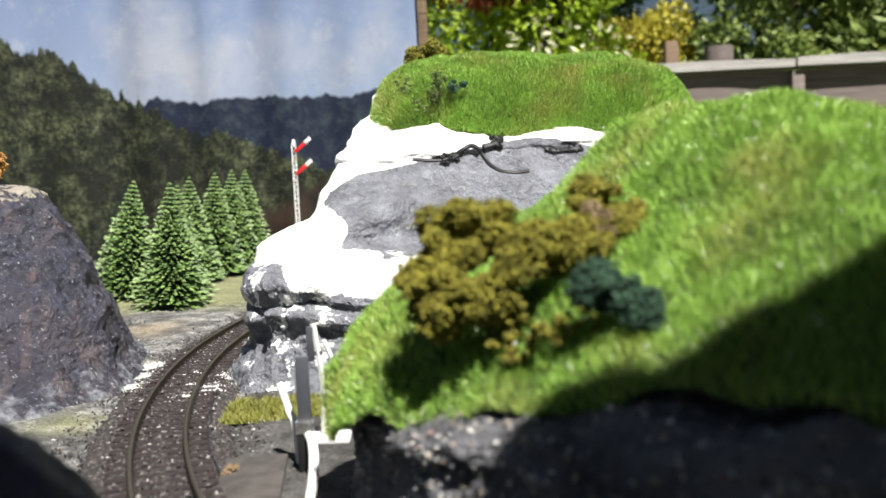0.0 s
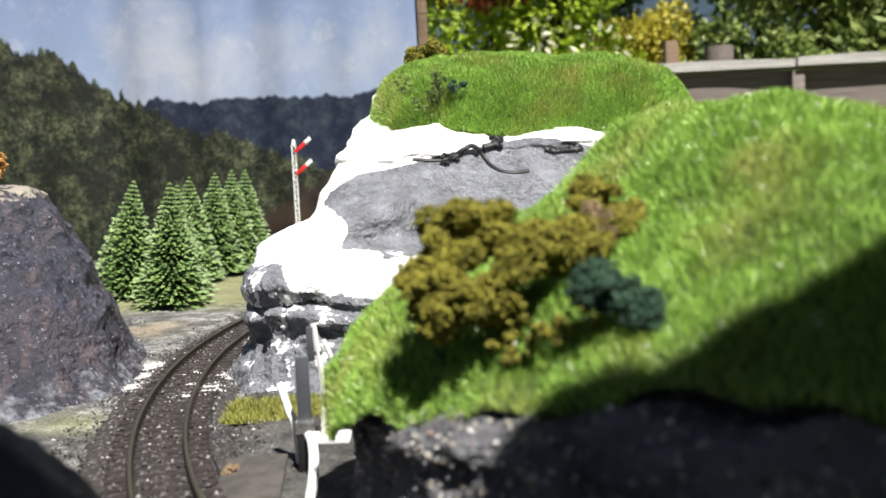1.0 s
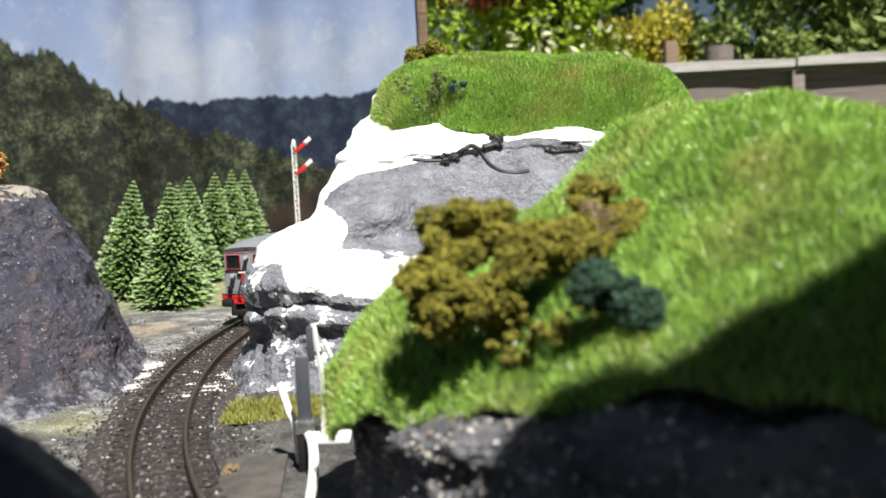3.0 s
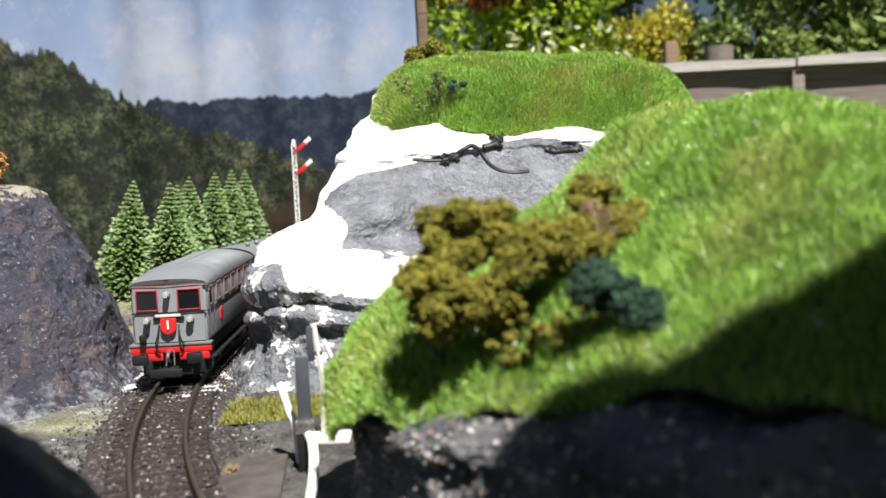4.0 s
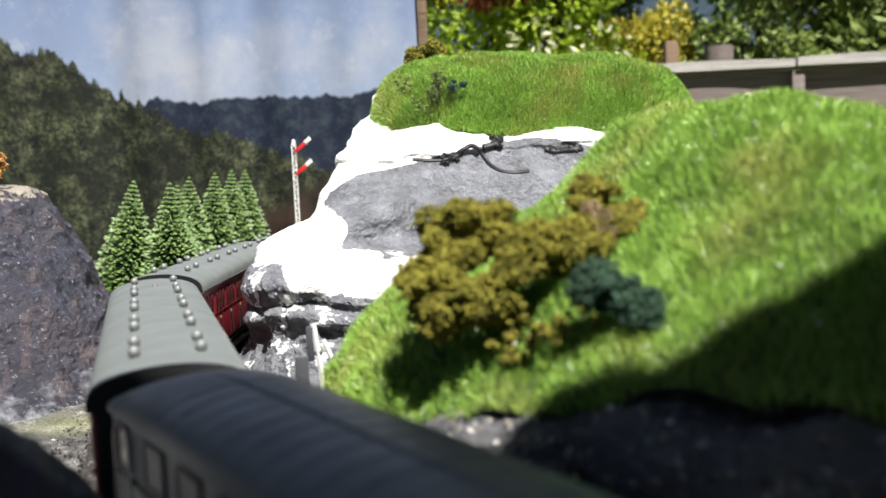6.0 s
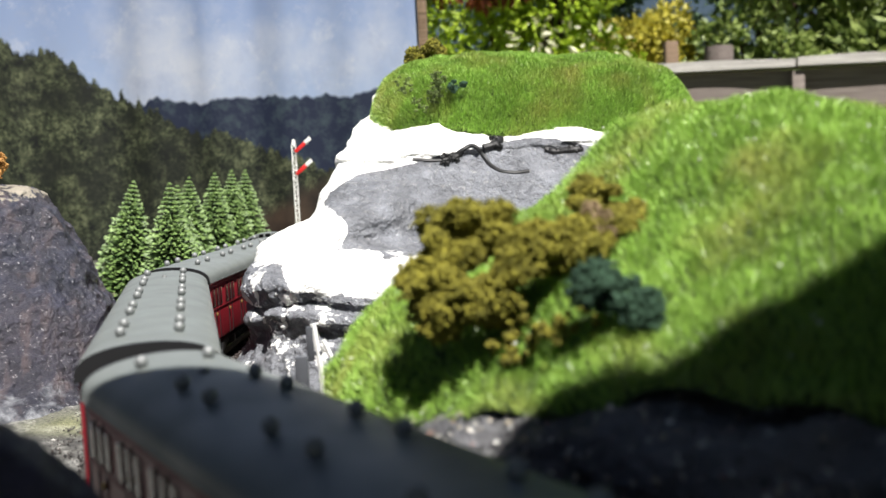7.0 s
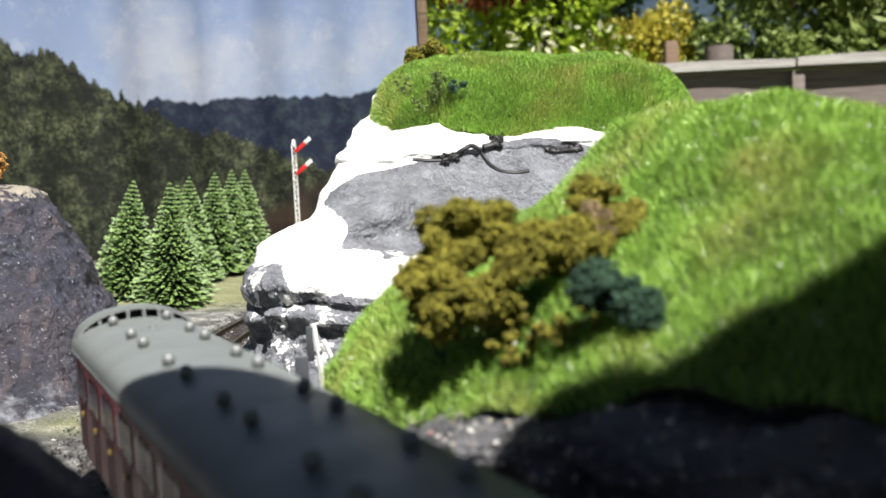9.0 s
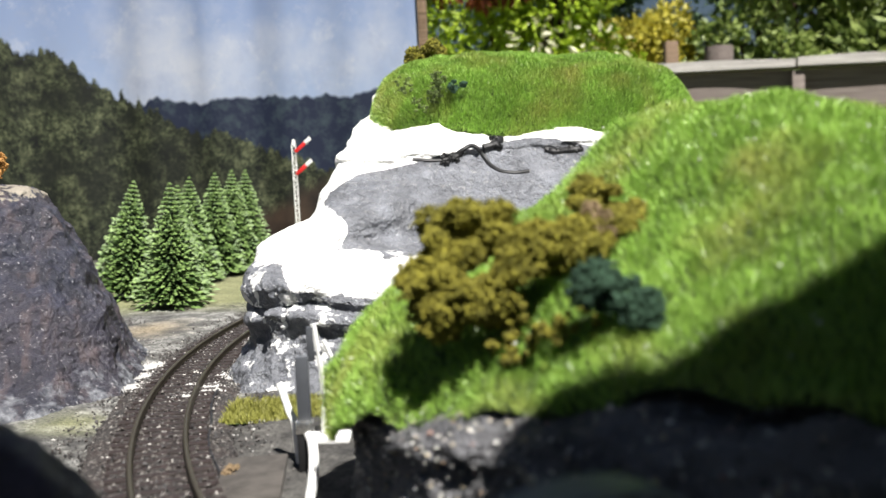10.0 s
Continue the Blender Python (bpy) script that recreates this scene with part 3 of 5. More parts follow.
bank = thing("rock_bank", "dark speckled rock bank under the grass slope", "rock", data=rock_loft("rock_bank", NEAR, NEAR_UP, (0.15, 0.27), M["near_rock"], 460, 70, 0.006, 44, 12.0, lift=lambda x: float(np.interp(x, [-0.03, 0.0, 0.04, 0.1], [0.62, 0.98, 1.3, 1.42]))))


def fleck_material():
    m = Mat("rock_flecks", 0.4)
    m.colour(m.ramp(m.island(), (0.0, (0.03, 0.03, 0.035)), (0.45, (0.22, 0.21, 0.21)), (0.70, (0.45, 0.38, 0.25)), (0.78, (0.33, 0.16, 0.12)), (0.84, (0.6, 0.58, 0.52)), (1.0, (0.85, 0.83, 0.78))))
    return m.m


M["rock_flecks"] = fleck_material()
bank_points = scatter(bank.data, 15000, 78, lambda q: (q[:, 2] < 0.040) & (q[:, 1] < 0.30) & (q[:, 0] < 0.2))
scale_to_eye(stones("rock_grit", "pale and tan grit stuck to the rock bank", bank_points[0], 0.0008, M["rock_flecks"], 79))
scale_to_eye(bank)

# unseen rock slab above the camera, added only to shade the nearest ground
CASTER = [(-0.16, 0.040), (-0.065, 0.052), (-0.020, 0.055), (0.010, 0.050), (0.034, 0.031), (0.050, 0.016), (0.062, 0.017), (0.073, 0.019), (0.081, 0.028), (0.089, 0.028), (0.099, 0.018), (0.12, 0.022), (0.15, 0.031), (0.252, 0.044), (0.374, 0.017), (0.39, -0.085), (0.20, -0.195), (-0.095, -0.19), (-0.20, -0.12)]
CASTER_UP = [(0.327, 0.7, 0.7, 0), (0.329, 0.96, 0.96, 0), (0.335, 1.0, 1.0, 0), (0.355, 0.97, 0.97, 0), (0.385, 0.8, 0.8, 0), (0.395, 0.4, 0.4, 0)]
caster = thing("tunnel_mouth", "unseen grey rock slab added to shade the nearest ground", "tunnel", data=rock_loft("tunnel_mouth", CASTER, CASTER_UP, (0.0675, -0.075), M["left_rock"], 240, 30, 0.003, 24, 15.0))
for px_, py_ in ((-0.15, -0.10), (0.30, -0.05)):
    wall = [(px_ + 0.06 * math.cos(a), py_ + 0.06 * math.sin(a)) for a in [k * math.pi / 4 for k in range(8)]]
    part("side_wall", rock_loft("side_wall", wall, [(-0.01, 1, 1, 0), (0.10, 0.9, 0.9, 0), (0.24, 0.95, 0.95, 0), (0.345, 1, 1, 0)], (px_, py_), M["left_rock"], 60, 24, 0.006, 24, 16.0), None, caster)


def near_turf():
    """The turf on the bank: a strip from its front edge to its back edge."""
    front = np.array(smooth_path([(-0.039, 0.298), (-0.031, 0.268), (-0.008, 0.238), (0.035, 0.195), (0.096, 0.148), (0.18, 0.114), (0.33, 0.13)], 140))
    back = np.array(smooth_path([(-0.041, 0.310), (-0.027, 0.338), (0.0, 0.36), (0.05, 0.38), (0.12, 0.40), (0.22, 0.40), (0.36, 0.36)], 140))
    P = np.zeros((140, 70, 3))
    for i in range(140):
        for j in range(70):
            v = j / 69
            p = front[i] * (1 - v) + back[i] * v
            x = p[0]
            low = np.interp(x, [-0.041, -0.034, -0.018, 0.0, 0.018, 0.038, 0.1], [0.006, 0.010, 0.0215, 0.0262, 0.033, 0.0385, 0.043]) + 0.004 * noise.noise(Vector((x * 60, 3, 1)))
            top = np.interp(x, [-0.042, -0.0326, -0.0255, -0.0149, 0.0, 0.042, 0.062, 0.079, 0.10, 0.14, 0.2, 0.36], [0.021, 0.033, 0.042, 0.0515, 0.060, 0.078, 0.095, 0.103, 0.104, 0.097, 0.09, 0.07])
            rise = math.sin(math.pi / 2 * v / 0.68) if v < 0.68 else math.cos(math.pi / 2 * (v - 0.68) / 0.32) ** 0.7
            z = low + (top - low) * max(0.0, rise)
            z += noise.noise(Vector((p[0] * 25, p[1] * 25, 2))) * 0.005 + noise.noise(Vector((p[0] * 80, p[1] * 80, 6))) * 0.0034 + noise.noise(Vector((p[0] * 190, p[1] * 190, 9))) * 0.0014
            P[i, j] = (p[0], p[1], z)
    return grid_mesh("turf", P, M["turf"])


def cap_turf():
    """The turf on top of the cliff."""
    nu, nv = 200, 60
    P = np.zeros((nv, nu, 3))
    for i in range(nv):
        for j in range(nu):
            a, v = 2 * math.pi * j / nu, i / (nv - 1)
            c, s = math.cos(a), math.sin(a)
            e = 1 / (abs(c) ** 4.2 + abs(s) ** 4.2) ** (1 / 4.2)
            r = e * math.sin(v * math.pi / 2) ** 0.75
            x, y = 0.0635 + 0.1075 * r * c, 0.685 + 0.100 * r * s
            top = np.interp(x, [-0.05, 0.0, 0.04, 0.11, 0.15, 0.175], [0.152, 0.160, 0.162, 0.158, 0.147, 0.128])
            bot = np.interp(x, [-0.05, -0.025, 0.0, 0.05, 0.12], [0.0950, 0.1010, 0.1070, 0.1050, 0.1000]) + 0.004 * noise.noise(Vector((x * 20, 0, 3)))
            z = bot + (top - bot) * (1 - min(1, r / max(e, 1e-6)) ** (12.0 - 7.5 * smoothstep(0.45, 0.95, -s))) ** 0.5 if e else bot
            z += noise.noise(Vector((x * 30, y * 30, 8))) * 0.004 + noise.noise(Vector((x * 110, y * 110, 5))) * 0.0022
            P[i, j] = (x, y, z)
    return grid_mesh("turf", P, M["turf"], None, True)


def grassy(name, label, me, count, length, width, seed, mat=None):
    ob = thing(name, label, "grass", kind="stuff", data=me)
    p, n = scatter(me, count, seed)
    part("grass_blades", blades("grass_blades", p, n, mat or M["grass"], length, width, 0.42, seed), None, ob)
    return ob


scale_to_eye(grassy("grass_bank", "bright green static grass on the rock bank", near_turf(), 230000, 0.0052, 0.00013, 21))
grassy("grass_cap", "bright green static grass on the cliff top", cap_turf(), 260000, 0.0042, 0.00017, 22)


# pale specks scattered in place of glints on the grass blades
flecks = scatter(near_turf(), 260, 77)
M["fleck"] = plain("glint_fleck", (0.85, 0.85, 0.78), 0.25)
scale_to_eye(stones("pale_flecks", "tiny pale flecks standing in for glints on the grass", flecks[0] + flecks[1] * 0.004, 0.0004, M["fleck"], 6))


# ---- foam bushes ----
def bush(name, label, mat, clumps, lump_r, per, size, seed):
    """Torn foam: each clump (x, y, z, radius, lumps) is a heap of small crumbly lumps and a part of its own."""
    rng = np.random.RandomState(seed)
    ob = thing(name, label, "bush")
    for k, (x, y, z, radius, lumps) in enumerate(clumps):
        cs, rs = [], []
        for _ in range(lumps):
            d = rng.normal(0, 1, 3)
            d *= radius * rng.uniform(0.35, 1.0) / np.linalg.norm(d)
            cs.append(np.array((x, y, z)) + d * np.array((1.0, 0.85, 0.9)))
            rs.append(lump_r * rng.uniform(0.55, 1.25))
        part("foliage_clump", crumbs("foliage_clump", cs, rs, mat, per, size, seed + k), None, ob)
    return ob


scale_to_eye(bush("foam_bush", "olive foam bush in torn clumps on the grass slope", M["olive"], [(0.004, 0.248, 0.0695, 0.0100, 20), (0.0131, 0.248, 0.0705, 0.0090, 17), (-0.0055, 0.244, 0.0565, 0.0085, 18), (0.0080, 0.236, 0.0560, 0.0080, 17), (0.0015, 0.240, 0.0625, 0.0078, 14), (-0.0008, 0.236, 0.0500, 0.0046, 8)], 0.0040, 620, 0.00047, 31))
scale_to_eye(bush("foam_bush", "olive foam bush spreading up the grass slope", M["olive"], [(0.0230, 0.238, 0.0688, 0.0078, 15), (0.0190, 0.235, 0.0625, 0.0060, 11), (0.0285, 0.239, 0.0665, 0.0060, 10)], 0.0038, 600, 0.00047, 42))
scale_to_eye(bush("foam_bush", "olive and tan foam bush behind a dark green one", M["olive"], [(0.0420, 0.258, 0.0775, 0.0085, 12), (0.0490, 0.253, 0.0715, 0.0060, 9), (0.0335, 0.239, 0.0675, 0.0055, 9), (0.0400, 0.247, 0.0690, 0.0065, 8)], 0.0038, 600, 0.00047, 32))
scale_to_eye(bush("foam_bush", "tan foam tuft among olive bushes", M["tan_dull"], [(0.0398, 0.246, 0.0725, 0.0045, 8), (0.0405, 0.244, 0.0685, 0.0035, 5)], 0.0024, 300, 0.00045, 33))
scale_to_eye(bush("foam_bush", "low olive foam scatter in the grass slope", M["olive"], [(0.0226, 0.226, 0.0450, 0.0115, 34), (0.0150, 0.231, 0.0440, 0.0070, 10), (0.0310, 0.222, 0.0480, 0.0090, 18)], 0.0011, 120, 0.00042, 38))
scale_to_eye(bush("foam_bush", "dark green foam bush on the grass slope", M["teal"], [(0.0368, 0.214, 0.0585, 0.0062, 13), (0.0432, 0.209, 0.0535, 0.0036, 7)], 0.0033, 500, 0.00042, 34))
bush("foam_bush", "olive foam bush on the cliff top", M["olive"], [(-0.0130, 0.69, 0.1690, 0.0075, 10), (-0.0010, 0.69, 0.1705, 0.0085, 12)], 0.0042, 260, 0.0007, 35)
bush("foam_bush", "dark green foam tuft in the cliff grass", M["teal"], [(0.0120, 0.586, 0.1390, 0.0055, 9)], 0.0017, 60, 0.0006, 36)
bush("foam_bush", "dull green weeds straggling in the cliff grass", M["weed"], [(0.0012, 0.585, 0.1440, 0.0065, 26), (0.0000, 0.585, 0.1340, 0.0070, 26), (-0.0080, 0.585, 0.1290, 0.0065, 14), (-0.0180, 0.585, 0.1400, 0.0080, 16)], 0.0011, 26, 0.00045, 39)
bush("foam_bush", "tan foam scrap beside the track", M["tan_dull"], [(-0.070, 0.293, -0.004, 0.0035, 8)], 0.0016, 90, 0.0005, 40)
bush("foam_bush", "orange foam tuft on the slate rock", M["orange"], [(-0.227, 0.49, 0.099, 0.006, 8)], 0.0042, 200, 0.0008, 37)


# ---- fir trees ----
def fir(height, seed):
    rng = np.random.RandomState(seed)
    tree = thing("fir_tree", "small bottle-brush model fir with bright green tips", "tree", "row of model firs")
    part("trunk", cylinder(bmesh.new(), 0.0022, 0.0008, height * 0.9, Matrix.Translation((0, 0, height * 0.45)), 8), M["bark"], tree)
    V, F = [], []
    R = height * 0.275
    tiers = 27
    for k in range(tiers):
        f = k / (tiers - 1)
        z = height * (0.125 + 0.865 * f)
        r = R * (1 - f) ** 0.85 * rng.uniform(0.92, 1.06) + height * 0.012
        n = int(8 + 40 * (1 - f))
        for i in range(n):
            a = 2 * math.pi * (i + rng.uniform(-0.4, 0.4)) / n + k
            out = np.array([math.cos(a), math.sin(a), 0])
            side = np.array([-out[1], out[0], 0])
            rr = r * rng.uniform(0.82, 1.08)
            tip = out * rr + np.array([0, 0, z - rr * rng.uniform(0.12, 0.32)])
            for q, wd, dz in ((0.35, 0.0012, 0.0), (0.68, 0.0017, 0.0006), (0.92, 0.0016, 0.0012)):
                c = out * rr * q + np.array([0, 0, z + (tip[2] - z) * q])
                t2 = out * rr * (q + 0.24) + np.array([0, 0, z + (tip[2] - z) * (q + 0.24) + 0.0012])
                b = len(V)
                w = wd * height / 0.1 * rng.uniform(0.7, 1.3)
                V += [c - side * w, c + side * w, t2 + side * w * 0.35, t2 - side * w * 0.35, (c + t2) / 2 + np.array([0, 0, w * 0.9])]
                F += [(b, b + 1, b + 4), (b + 1, b + 2, b + 4), (b + 2, b + 3, b + 4), (b + 3, b, b + 4), (b + 3, b + 2, b + 1, b)]
    me = bpy.data.meshes.new("needles")
    me.from_pydata([tuple(v) for v in V], [], F)
    me.materials.append(M["fir"])
    part("needles", me, None, tree)
    # solid near-black cone closes the gaps between the needles
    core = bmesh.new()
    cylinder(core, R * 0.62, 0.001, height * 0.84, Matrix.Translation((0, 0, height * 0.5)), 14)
    part("crown_core", core, M["fir_dark"], tree, "dark cone inside the needles")
    return tree


FIRS = [(-0.204, 0.708, 0.094), (-0.262, 0.78, 0.098), (-0.221, 0.79, 0.092), (-0.234, 0.877, 0.099), (-0.224, 0.935, 0.102), (-0.214, 0.965, 0.104), (-0.2045, 0.985, 0.104)]
for i, (x, y, hgt) in enumerate(FIRS):
    fir(hgt, 50 + i).matrix_world = pose(x, y, -0.006, 0, 8.0 if i == 1 else 3.0, 0)


# ---- signal ----
def signal_post():
    s = thing("semaphore_signal", "white lattice semaphore signal with red and white arms", "signal")
    H = 0.124
    lattice = bmesh.new()
    for dx, dy in ((-1, -1), (1, -1), (1, 1), (-1, 1)):
        box(lattice, dx * 0.0017 - 0.0004, dx * 0.0017 + 0.0004, dy * 0.0017 - 0.0004, dy * 0.0017 + 0.0004, 0.0, H)
    for k in range(26):
        z = 0.003 + k * 0.0047
        a = 1 if k % 2 else -1
        for yy in (-0.0017, 0.0017):
            tube(lattice, [(-0.0017 * a, yy, z), (0.0017 * a, yy, z + 0.0047)], 0.0003, 4)
    part("post", lattice, M["white"], s)
    part("finial", cylinder(bmesh.new(), 0.0024, 0.0012, 0.006, Matrix.Translation((0, 0, H + 0.003)), 10), M["white"], s)
    for z in (0.116, 0.094):
        arm = box(bmesh.new(), 0.002, 0.0150, -0.0034, -0.0022, -0.0018, 0.0018, 0.0002, pose(0, 0, z, 0, -40, 0))
        part("arm", arm, M["red"], s, "red signal arm raised")
        tip = box(bmesh.new(), 0.0150, 0.0225, -0.0034, -0.0022, -0.0019, 0.0019, 0.0002, pose(0, 0, z, 0, -40, 0))
        part("arm_tip", tip, M["white"], s, "white end of the arm")
    part("base", box(bmesh.new(), -0.006, 0.006, -0.006, 0.006, -0.003, 0.002, 0.0005), M["bar_grey"], s)
    s.matrix_world = pose(-0.1425, 0.95, -0.004)
    return s


signal_post()


# ---- lineside bits by the cliff ----
def lineside():
    lever = thing("signal_stump", "dark grey upright bar on a white bent foot", "post")
    part("bar", box(bmesh.new(), -0.0021, 0.0021, -0.0012, 0.0012, 0.014, 0.0365, 0.0003), M["bar_grey"], lever)
    part("lower_bar", box(bmesh.new(), -0.0023, 0.0006, -0.003, 0.0, 0.0, 0.014, 0.0003), M["black"], lever)
    part("collar", box(bmesh.new(), -0.0027, 0.0027, -0.0034, 0.0018, 0.0125, 0.0165, 0.0005), M["chrome"], lever, "bright metal collar")
    part("foot", tube(bmesh.new(), smooth_path([(0.0012, -0.002, 0.0125), (0.0028, -0.006, 0.0105), (0.0040, -0.013, 0.0070), (0.0046, -0.022, 0.0030), (0.0048, -0.034, -0.0005)], 18), 0.0016, 10), M["white"], lever, "white bent pipe")
    lever.matrix_world = pose(-0.046, 0.296, -0.005)
    strip = thing("plaster_strip", "thin white strip leaning on the bar", "strip")
    part("strip", tube(bmesh.new(), smooth_path([(-0.0555, 0.308, 0.021), (-0.0525, 0.306, 0.012), (-0.0505, 0.304, 0.008), (-0.0495, 0.303, -0.005)], 12), 0.0013, 6), M["white"], strip)
    post = thing("white_post", "thin white post on a small white foot plate", "post")
    part("post", tube(bmesh.new(), smooth_path([(-0.0005, 0, 0.0), (0.0003, 0, 0.02), (-0.002, 0, 0.042)], 10), 0.0011, 6), M["white"], post)
    part("foot_plate", box(bmesh.new(), -0.005, 0.009, -0.006, 0.005, 0.0010, 0.0030, 0.0004), M["white"], post)
    part("cross_strip", tube(bmesh.new(), [(0.001, 0.001, 0.036), (0.0035, 0.001, 0.030)], 0.0009, 6), M["white"], post)
    post.matrix_world = pose(-0.0440, 0.327, -0.005)
    part("dark_clip", box(bmesh.new(), -0.0046, -0.0022, -0.001, 0.001, 0.029, 0.041, 0.0003), M["bar_grey"], post, "dark bar clipped to the post")
    part("clip_arm", box(bmesh.new(), -0.003, 0.0005, -0.0008, 0.0008, 0.031, 0.0325, 0.0002), M["bar_grey"], post)
    slab = thing("concrete_slab", "low dark slab beside the track", "slab")
    part("slab", box(bmesh.new(), -0.010, 0.010, -0.022, 0.022, -0.003, 0.002, 0.0006), M["slab"], slab)
    slab.matrix_world = pose(-0.062, 0.287, -0.005, 0, 0, 6)
    tuft_bm = bmesh.new()
    bmesh.ops.create_grid(tuft_bm, x_segments=8, y_segments=8, size=1.0, matrix=Matrix.Translation((-0.066, 0.372, -0.005)) @ Matrix.Diagonal((0.022, 0.014, 1, 1)))
    tuft = finish("turf", tuft_bm, M["turf"])
    grassy("grass_tuft", "yellow-green static grass tuft at the cliff foot", tuft, 3600, 0.0042, 0.00025, 41, M["dry_grass"])
    wire = thing("black_wire", "black paint-like wire sagging over the cliff face", "wire")
    tree = BVHTree.FromPolygons([v.co for v in rock.data.vertices], [p.vertices for p in rock.data.polygons])

    def lay(pts, r):
        out = []
        for x, z in smooth_path(pts, 40):
            hit = tree.ray_cast(Vector((x, 0.3, z)), Vector((0, 1, 0)))[0]
            out.append(hit if hit else Vector((x, 0.53, z)))
        return tube(bmesh.new(), out, r, 8)

    for pts, r in (([(-0.0145, 0.0944), (-0.0052, 0.0934), (0.0042, 0.0936), (0.0122, 0.0978), (0.0186, 0.1006), (0.0231, 0.0973), (0.0275, 0.0903), (0.0335, 0.0859), (0.0413, 0.0846), (0.0491, 0.0852)], 0.0012), ([(0.0247, 0.0991), (0.0311, 0.1007), (0.0342, 0.1024), (0.0359, 0.1044)], 0.0019), ([(0.059, 0.0969), (0.0651, 0.0953), (0.0714, 0.0957), (0.0792, 0.0959)], 0.0020), ([(0.0050, 0.0940), (0.0095, 0.0950), (0.0130, 0.0975)], 0.0017)):
        part("strand", lay(pts, r), M["black"], wire)
    rng = np.random.RandomState(4)
    for x0, x1, z in ((0.0640, 0.0800, 0.0958), (0.0300, 0.0350, 0.1010), (0.0020, 0.0105, 0.0940)):
        spots = []
        for _ in range(9):
            hit = tree.ray_cast(Vector((rng.uniform(x0, x1), 0.3, z + rng.normal(0, 0.0012))), Vector((0, 1, 0)))[0]
            if hit:
                spots.append(tuple(hit))
        part("paint_blob", crumbs("paint_blob", spots, [0.0019 * rng.uniform(0.6, 1.2) for _ in spots], M["black"], 70, 0.0006, 5), None, wire, "lumpy black blob")


lineside()


# ---- printed backdrop sheet ----
def backdrop():
    nx, nz = 320, 130
    x0, x1, z0, z1 = -1.0, -0.018, -0.03, 0.62
    P = np.zeros((nz, nx, 3))
    far, near, up, field = (np.zeros((nz, nx)) for _ in range(4))
    for i in range(nz):
        for j in range(nx):
            x, z = x0 + (x1 - x0) * j / (nx - 1), z0 + (z1 - z0) * i / (nz - 1)
            fold = 0.024 * noise.noise(Vector((x * 14, z * 0.7, 3))) + 0.006 * noise.noise(Vector((x * 30, z * 1.6, 7))) * smoothstep(-0.4, 0.0, x)
            P[i, j] = (x, 1.19 + fold, z)
            n = 0.5 * noise.noise(Vector((x * 40, 0, 1))) + 0.5 * noise.noise(Vector((x * 130, 0, 2)))
            far[i, j] = (0.190 + 0.012 * noise.noise(Vector((x * 22, 5, 0))) + 0.011 * n) - z
            ridge = np.interp(x, [-1.0, -0.56, -0.50, -0.45, -0.42, -0.38, -0.34, -0.28, -0.20, -0.15, -0.10, -0.02], [0.34, 0.300, 0.258, 0.245, 0.222, 0.192, 0.172, 0.155, 0.12, 0.105, 0.09, 0.08])
            near[i, j] = ridge + 0.026 * n + 0.014 * noise.noise(Vector((x * 18, 0, 9))) - z
            up[i, j] = z
            field[i, j] = 0.065 + 0.5 * (x + 0.20) + 0.01 * n - z
    me = grid_mesh("sheet", P, backdrop_material(), {"far": far, "near": near, "up": up, "field": field})
    ob = thing("backdrop_sheet", "hanging printed sheet of wooded hills and cloudy sky", "backdrop", kind="structure")
    part("sheet", me, None, ob)
    part("edge_batten", box(bmesh.new(), -0.018, -0.006, 1.185, 1.20, -0.03, 0.62, 0.002), M["post_wood"], ob, "thin wooden batten at the sheet's edge")
    return ob


